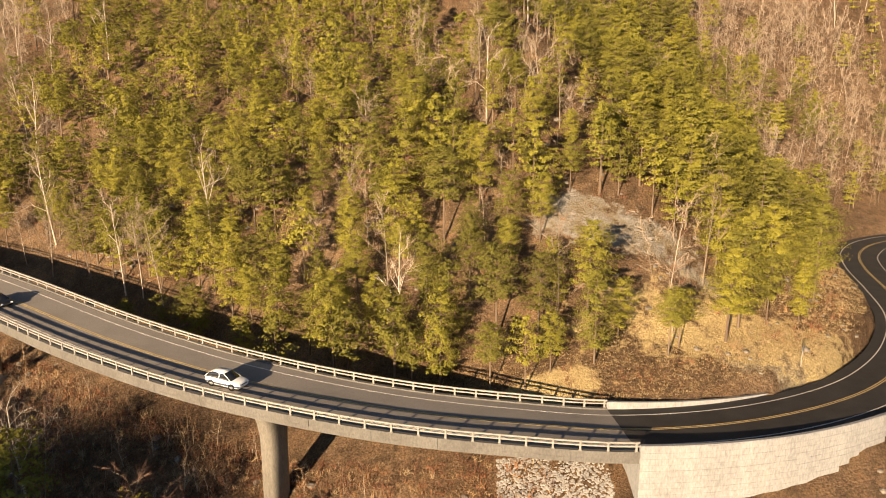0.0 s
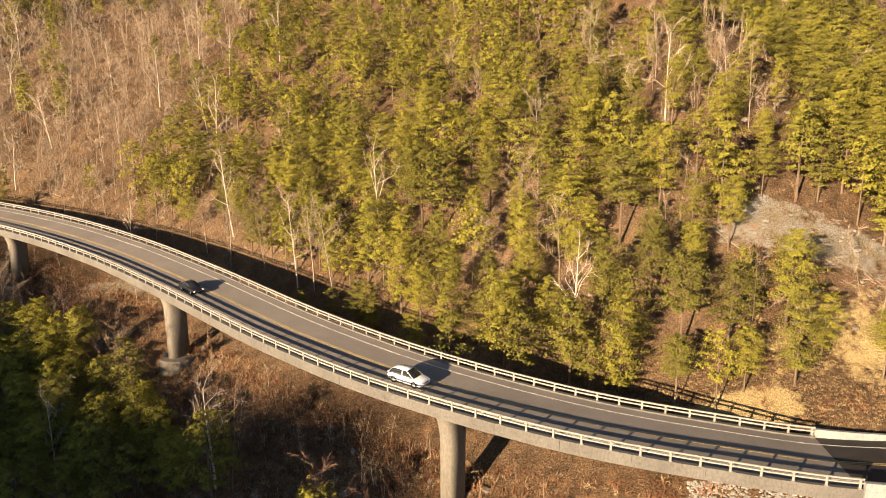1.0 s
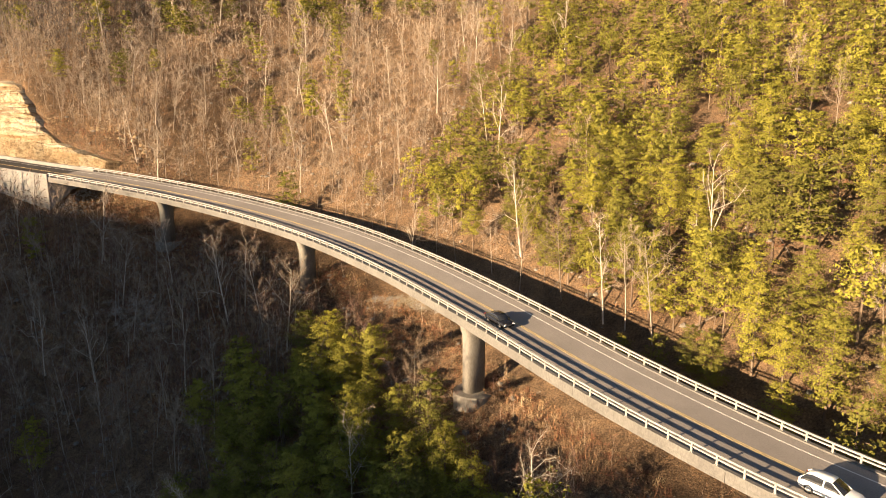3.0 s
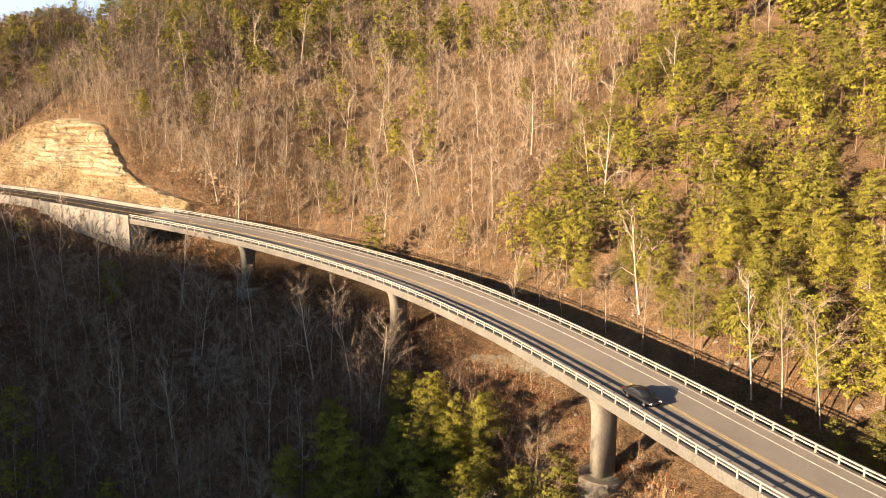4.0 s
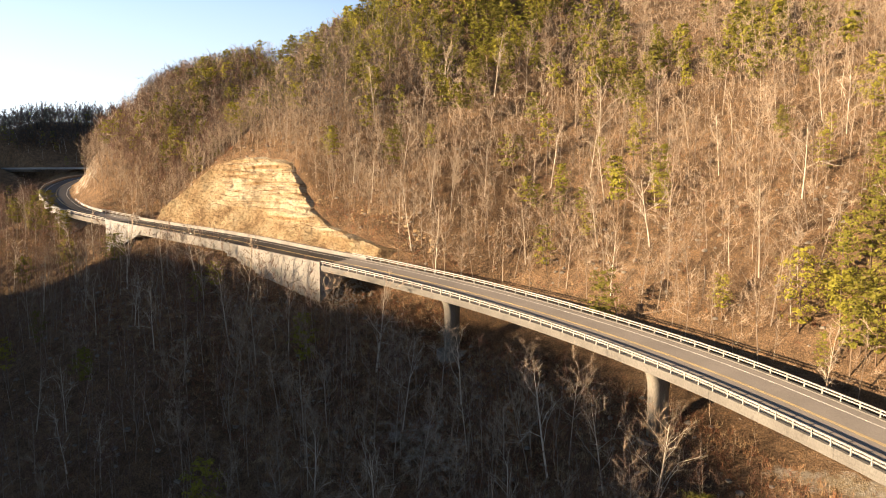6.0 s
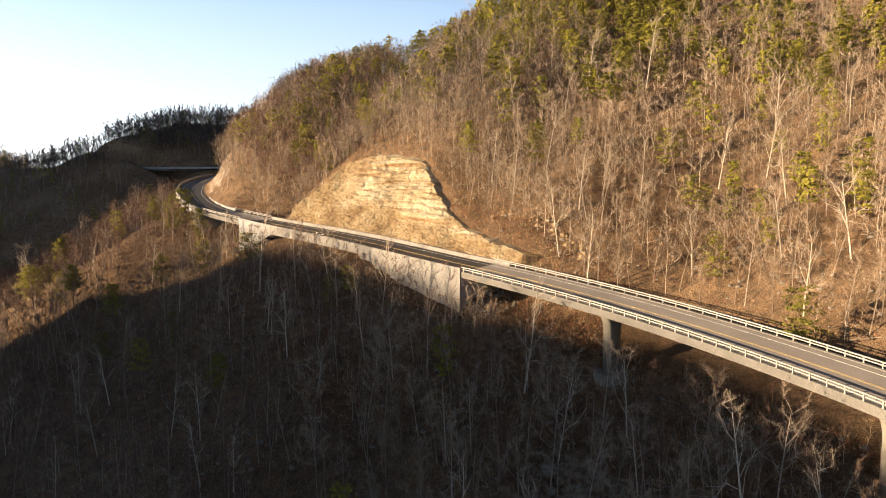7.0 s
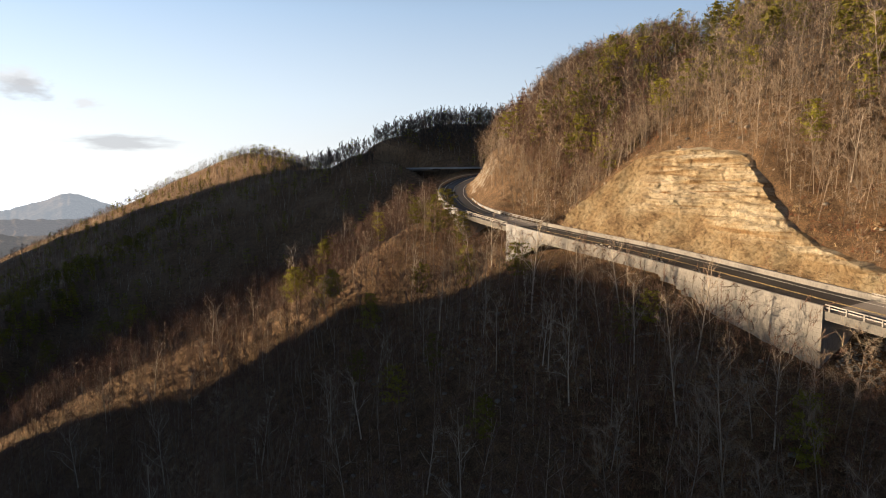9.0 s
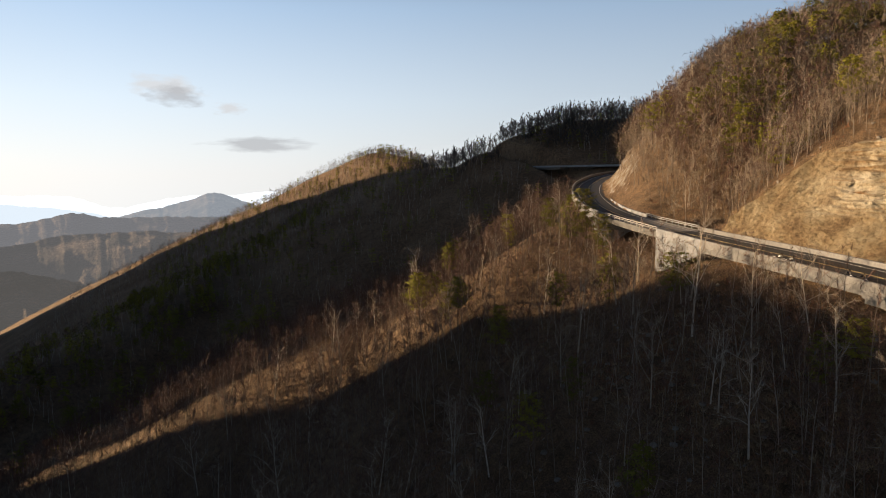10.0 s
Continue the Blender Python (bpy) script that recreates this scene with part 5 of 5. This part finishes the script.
def brush_here(x, y):
    d, s, ok = off_road(x, y, 6.4)
    ok = ok | ((s > S_E + 7) & (s < S_W - 6))
    ok = ok & ~((d > 4) & (d < 21) & (s > S_E + 4) & (s < S_W - 25))
    return np.where(ok & ~((np.interp(s, CUT_S, CUT_Z) > 0.45) & (d > 0) & (d < 19)), np.clip(0.6 + 0.7 * fbm(x, y, 18, 3, 51), 0.1, 1), 0)


g1 = np.concatenate([spread_out(8000, brush_here, (-300, 80, 30, 190), 0.8, 52), spread_out(5000, lambda x, y: brush_here(x, y) * (np.abs(near_road(x, y)[0] + 12) < 24), (-200, 60, 40, 135), 0.7, 62)])
forest("brush", [tuft(16, 1.05, 0.024) for k in range(5)], g1, np.where((np.abs(near_road(g1[:, 0], g1[:, 1])[0]) < 9) & (g1[:, 0] > -5), 0.5, 1.0) * R0.uniform(0.5, 1.4, len(g1)), [BRUSH], "dry brown brush and dead grass over the slopes", "undergrowth", 53)
g7 = spread_out(14000, lambda x, y: brush_here(x, y) * (np.abs(near_road(x, y)[0] + 8) < 26), (-245, 15, 40, 150), 0.6, 64)
forest("brush", [tuft(14, 0.95, 0.035) for k in range(5)], g7, R0.uniform(0.5, 1.3, len(g7)), [BRUSH], "reddish tangled brush on the shaded slope under the bridge", "undergrowth", 65)
g9 = spread_out(5200, lambda x, y: ((near_road(x, y)[0] > 6.4) & (near_road(x, y)[0] < 19)) * 1.0, (-4, 84, 60, 150), 0.36, 67)
forest("verge_grass", [tuft(14, 0.55, 0.022) for k in range(4)], g9, R0.uniform(0.4, 1.1, len(g9)), [STRAW], "dry grass along the road verge", "undergrowth", 68)
shrubs = [bare(3.4, 7, 0, 60, 0.55, 0.011, 0.018, sides=3, light=2, low=0.1, crook=0.3) for k in range(5)]
g10 = spread_out(1000, lambda x, y: brush_here(x, y) * (np.abs(near_road(x, y)[0] + 10) < 22), (-235, -6, 45, 145), 1.6, 69)
forest("shrubs", shrubs, g10, R0.uniform(0.5, 1.3, len(g10)), [TWIG, BRUSH], "reddish leafless shrubs on the slope under the bridge", "undergrowth", 70)
g2 = spread_out(2200, brush_here, (-260, 70, 45, 170), 1.0, 54)
forest("loose_stones", [stone(0.45) for k in range(6)], g2, R0.uniform(0.3, 1.5, len(g2)), [FIELDSTONE], "scattered grey stones among the leaves", "stones", 55)
g3 = []
for k in range(3000):
    s_at = S_E + 1.5 + 11 * R0.rand()
    p = on_road(s_at, -HALF + 8.5 * R0.rand() - 1.0)
    g3.append((p.x, p.y))
g3 = np.array(g3)
forest("riprap", [stone(0.4) for k in range(6)], g3, R0.uniform(0.2, 0.55, len(g3)), [RUBBLE], "pale broken rock heaped below the bridge end", "stones", 56)
g4 = []
for k in range(260):
    p = on_road(S_W - 1.0 - 6 * R0.rand()**1.5, -HALF + 1.5 + 8 * R0.rand())
    g4.append((p.x, p.y))
g4 = np.array(g4)
forest("riprap", [stone(0.4) for k in range(6)], g4, R0.uniform(0.35, 0.9, len(g4)), [FIELDSTONE], "grey broken rock in the shade under the bridge end", "stones", 57)
g8 = []
for k in range(40):
    p = on_road(S_W - 14 + 22 * R0.rand(), 17.5 + 0.7 * R0.normal())
    g8.append((p.x, p.y))
g8 = np.array(g8)
forest("ledge_blocks", [stone(0.75) for k in range(6)], g8, R0.uniform(0.4, 1.0, len(g8)), [LEDGE], "broken pale and rusty blocks along a low ledge", "stones", 66)


def log_soup(L):
    s = Soup()
    k = np.linspace(0, 1, 4)
    s.limb([np.array((L * (u - 0.5), 0.12 * L * math.sin(3 * u) * 0.3, 0.12)) for u in k], [0.014 * L * (1.1 - 0.7 * u) for u in k], 5, 0)
    for _ in range(3):
        u = np.random.uniform(0.3, 0.9)
        o = np.array((L * (u - 0.5), 0, 0.15))
        s.limb([o, o + np.random.normal(0, 1, 3) * np.array((1, 1, 0.5)) * 0.9], [0.04, 0.015], 3, 0)
    return s


LOGS = []
for k in range(5):
    v, _, _n = log_soup(4 + k).arrays()
    LOGS.append(mesh_np("fallen_log", v.reshape(-1, 3), np.arange(len(v) * 3).reshape(-1, 3), [LOG]))
g5 = spread_out(70, lambda x, y: brush_here(x, y) * (near_road(x, y)[0] > 12), (-240, 60, 60, 170), 5, 58)
g6 = spread_out(40, lambda x, y: brush_here(x, y) * (near_road(x, y)[0] < -9), (-260, 20, 45, 115), 5, 59)
for x, y in np.concatenate([g5, g6]):
    a = R0.rand() * 6.28
    h0, h1 = ground_z([x - 3 * math.cos(a), x + 3 * math.cos(a)], [y - 3 * math.sin(a), y + 3 * math.sin(a)])
    ob = new("fallen_log", LOGS[R0.randint(5)])
    ob.location = (x, y, (h0 + h1) / 2)
    ob.rotation_euler = (0, -math.atan2(h1 - h0, 6.0), a)
    tagged(ob, "weathered grey fallen log lying on the slope", "log", "fallen logs")


# ---- vehicles and small things ----
def loft(sections, cap=True):
    """A skin over rings of equal count."""
    bm = bmesh.new()
    rings = [[bm.verts.new(p) for p in r] for r in sections]
    k = len(rings[0])
    for a, b in zip(rings, rings[1:]):
        for i in range(k):
            bm.faces.new((a[i], a[(i + 1) % k], b[(i + 1) % k], b[i]))
    if cap:
        bm.faces.new(rings[0]), bm.faces.new(rings[-1])
    return bm


def wheel_mesh(r, w, mat, inner=0.0):
    bm = bmesh.new()
    prof = [(r * 0.62, -w / 2), (r * 0.95, -w / 2), (r, -w / 3), (r, w / 3), (r * 0.95, w / 2), (r * 0.62, w / 2)] if not inner else [(0.02, -w / 2 + 0.03), (r * 0.3, -w / 2), (r * 0.6, -w / 2 + 0.02), (r * 0.63, 0), (r * 0.6, w / 2 - 0.02), (r * 0.3, w / 2), (0.02, w / 2 - 0.03)]
    rings = [[bm.verts.new((q * math.cos(a), y, q * math.sin(a))) for q, y in prof] for a in np.linspace(0, 2 * math.pi, 21)[:-1]]
    k = len(prof)
    for i in range(20):
        a, b = rings[i], rings[(i + 1) % 20]
        for j in range(k if not inner else k - 1):
            bm.faces.new((a[j], a[(j + 1) % k], b[(j + 1) % k], b[j]))
    return bm_mesh("wheel", bm, mat, True)


def car(name, s, off, paint, label, L, W, H, belt, roofline, shell):
    """A car heading east along the road; x forwards."""
    x, y, z, n, e = station(s)
    top = new(name)
    tagged(top, label, "car")
    q0, q1 = on_road(s + 1.4, off), on_road(s - 1.4, off)
    f = (q1 - q0).normalized()
    lf = (on_road(s, off + 1) - on_road(s, off - 1)).normalized()
    up = f.cross(lf).normalized()
    m = Matrix((f, lf, up)).transposed().to_4x4()
    m.translation = on_road(s, off, 0.0)
    top.matrix_world = m

    def own(nm, me, lab="", parent=top):
        ob = new(nm, me)
        ob.parent = parent
        return tagged(ob, lab) if lab else ob
    rings = []
    for u, lo, hi, w in shell:
        w *= W / 2
        mid = lo + (hi - lo) * 0.55
        rings.append([(u * L, -w * 0.86, lo), (u * L, -w, lo + 0.12), (u * L, -w, mid), (u * L, -w * 0.93, hi - 0.04), (u * L, -w * 0.8, hi), (u * L, w * 0.8, hi), (u * L, w * 0.93, hi - 0.04), (u * L, w, mid), (u * L, w, lo + 0.12), (u * L, w * 0.86, lo)])
    own("body", bm_mesh("body", loft(rings), paint, True))
    rings = []
    for u, hi in roofline:
        b = belt
        wb, wt = W / 2 * 0.9, W / 2 * (0.9 - 0.2 * (hi - b) / (H - b))
        rings.append([(u * L, -wb, b - 0.05), (u * L, -wt, hi - 0.06), (u * L, -wt * 0.9, hi), (u * L, wt * 0.9, hi), (u * L, wt, hi - 0.06), (u * L, wb, b - 0.05)])
    for i in range(len(rings) - 1):
        nm = "rear_window" if i == 0 else "windscreen" if i == len(rings) - 2 else "side_window"
        own(nm, bm_mesh(nm, loft(rings[i:i + 2], False), GLASS, True), "dark tinted glass")
    rings = []
    for u, hi in roofline[1:-1]:
        wt = W / 2 * 0.715
        rings.append([(u * L, -wt, hi - 0.07), (u * L, -wt * 0.9, hi + 0.012), (u * L, wt * 0.9, hi + 0.012), (u * L, wt, hi - 0.07)])
    own("roof", bm_mesh("roof", loft(rings), paint, True))
    for side in (-1, 1):
        for u0, u1, w in ((roofline[0][0], roofline[1][0], 0.06), (-0.08, -0.075, 0.05), (roofline[-1][0], roofline[-2][0], 0.05)):
            z0, z1 = belt - 0.02, float(np.interp(u1, [a for a, _ in roofline], [b for _, b in roofline]))
            bm = loft([[(u0 * L - w, side * W / 2 * 0.905, z0), (u0 * L + w, side * W / 2 * 0.905, z0), (u0 * L + w, side * W / 2 * 0.87, z0), (u0 * L - w, side * W / 2 * 0.87, z0)],
                       [(u1 * L - w, side * W / 2 * 0.715, z1 - 0.05), (u1 * L + w, side * W / 2 * 0.715, z1 - 0.05), (u1 * L + w, side * W / 2 * 0.68, z1 - 0.05), (u1 * L - w, side * W / 2 * 0.68, z1 - 0.05)]])
            own("pillar", bm_mesh("pillar", bm, paint))
    r = 0.39 if H > 1.55 else 0.33
    tyre, rim = wheel_mesh(r, 0.23, TYRE), wheel_mesh(r, 0.22, RIM, 1.0)
    for u in (-0.295, 0.29):
        for side in (-1, 1):
            wh = own("wheel", tyre, "black tyre")
            wh.location = (u * L, side * (W / 2 - 0.1), r)
            own("rim", rim, "alloy rim", wh)
    for side in (-1, 1):
        bm = bmesh.new()
        box_bm(bm, 0.16, 0.34, 0.13, pose(0.475 * L, side * W * 0.34, belt - 0.27, 0, 12, -side * 22), 0.03)
        own("headlight", bm_mesh("headlight", bm, LAMP), "clear headlight")
        bm = bmesh.new()
        box_bm(bm, 0.1, 0.28, 0.2, pose(-0.488 * L, side * W * 0.36, belt - 0.12, 0, 0, side * 15), 0.03)
        own("tail_light", bm_mesh("tail_light", bm, TAIL), "red tail light")
        bm = bmesh.new()
        box_bm(bm, 0.16, 0.2, 0.14, pose(0.17 * L, side * (W / 2 + 0.06), belt + 0.02), 0.04)
        own("wing_mirror", bm_mesh("wing_mirror", bm, paint))
    bm = bmesh.new()
    box_bm(bm, 0.08, W * 0.5, 0.16, pose(0.492 * L, 0, belt - 0.36), 0.03)
    own("grille", bm_mesh("grille", bm, TYRE), "dark grille")
    return top


SUV_SHELL = [(-0.5, 0.45, 0.86, 0.84), (-0.475, 0.32, 1.0, 0.95), (-0.36, 0.24, 1.05, 1.0), (0.0, 0.24, 1.04, 1.0), (0.2, 0.24, 1.03, 1.0), (0.3, 0.24, 1.0, 0.99), (0.42, 0.27, 0.95, 0.96), (0.485, 0.32, 0.86, 0.88), (0.5, 0.40, 0.74, 0.8)]
SUV_ROOF = [(-0.485, 1.02), (-0.39, 1.45), (-0.27, 1.61), (-0.06, 1.67), (0.05, 1.62), (0.27, 1.02)]
SEDAN_SHELL = [(-0.5, 0.4, 0.82, 0.8), (-0.47, 0.28, 0.92, 0.93), (-0.34, 0.2, 0.93, 1.0), (0.0, 0.2, 0.9, 1.0), (0.2, 0.2, 0.88, 1.0), (0.32, 0.2, 0.83, 0.98), (0.44, 0.24, 0.74, 0.93), (0.49, 0.3, 0.62, 0.82), (0.5, 0.36, 0.55, 0.72)]
SEDAN_ROOF = [(-0.38, 0.92), (-0.22, 1.36), (-0.1, 1.42), (0.04, 1.4), (0.1, 1.34), (0.25, 0.9)]
car("suv", at_x(-22.4), -1.8, CAR_WHITE, "white crossover car driving over the viaduct", 4.5, 1.88, 1.68, 1.02, SUV_ROOF, SUV_SHELL)
car("sedan", at_x(-60.0), -1.8, CAR_BLACK, "glossy black sedan driving over the viaduct", 4.75, 1.84, 1.42, 0.91, SEDAN_ROOF, SEDAN_SHELL)


def motorcycle(s, off, turn, paint, label):
    top = new("motorcycle")
    p = on_road(s, off)
    top.location = p
    x, y, z, n, e = station(s)
    top.rotation_euler = (0.12, 0, math.atan2(-n[0], n[1]) + turn)
    tagged(top, label, "motorcycle", "parked motorcycles")

    def own(nm, me, lab="", parent=top):
        ob = new(nm, me)
        ob.parent = parent
        return tagged(ob, lab) if lab else ob
    for u in (-0.72, 0.72):
        w = own("wheel", wheel_mesh(0.32, 0.13, TYRE), "black tyre")
        w.location = (u, 0, 0.32)
        own("rim", wheel_mesh(0.32, 0.1, RIM, 1.0), "", w)
    bm = loft([[(u, -w, lo), (u, -w * 0.8, hi), (u, w * 0.8, hi), (u, w, lo)] for u, lo, hi, w in ((-0.45, 0.35, 0.6, 0.14), (-0.1, 0.25, 0.7, 0.2), (0.3, 0.3, 0.75, 0.2), (0.45, 0.45, 0.7, 0.1))])
    own("engine", bm_mesh("engine", bm, CHROME))
    bm = loft([[(u, -w, lo), (u, -w * 0.7, hi), (u, w * 0.7, hi), (u, w, lo)] for u, lo, hi, w in ((-0.05, 0.68, 0.85, 0.12), (0.15, 0.68, 0.98, 0.17), (0.4, 0.72, 0.95, 0.12))])
    own("tank", bm_mesh("tank", bm, paint, True))
    bm = bmesh.new()
    box_bm(bm, 0.75, 0.3, 0.1, pose(-0.42, 0, 0.76, 0, 4, 0), 0.04)
    own("saddle", bm_mesh("saddle", bm, TYRE))
    bm = bmesh.new()
    box_bm(bm, 0.05, 0.8, 0.05, pose(0.42, 0, 1.08), 0.01)
    box_bm(bm, 0.05, 0.12, 0.8, pose(0.58, 0, 0.72, 0, -22, 0), 0.01)
    own("fork", bm_mesh("fork", bm, CHROME))
    bm = bmesh.new()
    box_bm(bm, 0.04, 0.45, 0.4, pose(0.52, 0, 1.2, 0, -25, 0), 0.015)
    own("windscreen", bm_mesh("windscreen", bm, GLASS))
    for side in (-1, 1):
        bm = bmesh.new()
        box_bm(bm, 0.5, 0.18, 0.32, pose(-0.72, side * 0.25, 0.62), 0.05)
        own("pannier", bm_mesh("pannier", bm, paint))
    return top


for xx, oo, aa, pp, lab in ((-239.0, -4.1, 0.5, CAR_WHITE, "white touring motorcycle parked beside the parapet"), (-236.6, -4.2, 0.4, CAR_WHITE, "white touring motorcycle parked beside the parapet"),
                            (-226.0, -4.2, 0.3, CAR_BLACK, "black motorcycle parked beside the parapet"), (-223.6, -4.15, 0.5, CAR_BLACK, "black motorcycle parked beside the parapet"),
                            (-214.5, -4.2, 0.4, CAR_BLACK, "black motorcycle parked beside the parapet")):
    motorcycle(at_x(xx), oo, aa, pp, lab)


def road_sign(s, off):
    p = on_road(s, off)
    g = float(ground_z([p.x], [p.y])[0])
    top = empty("road_sign", (p.x, p.y, g))
    x, y, z, n, e = station(s)
    top.rotation_euler = (0, 0, math.atan2(n[0], -n[1]) + math.pi / 2 + 0.35)
    tagged(top, "diamond warning sign on a post, seen from behind", "road sign")
    bm = bmesh.new()
    box_bm(bm, 0.08, 0.08, 3.0, pose(0, 0, 1.2), 0.01)
    ob = new("post", bm_mesh("post", bm, STEEL))
    ob.parent = top
    bm = bmesh.new()
    box_bm(bm, 0.03, 0.76, 0.76, pose(0.06, 0, 2.35, 45, 0, 0), 0.008)
    ob = new("plate", bm_mesh("plate", bm, STEEL))
    ob.parent = top
    tagged(ob, "dull grey back of the diamond plate")


road_sign(at_x(46.5), 6.3)
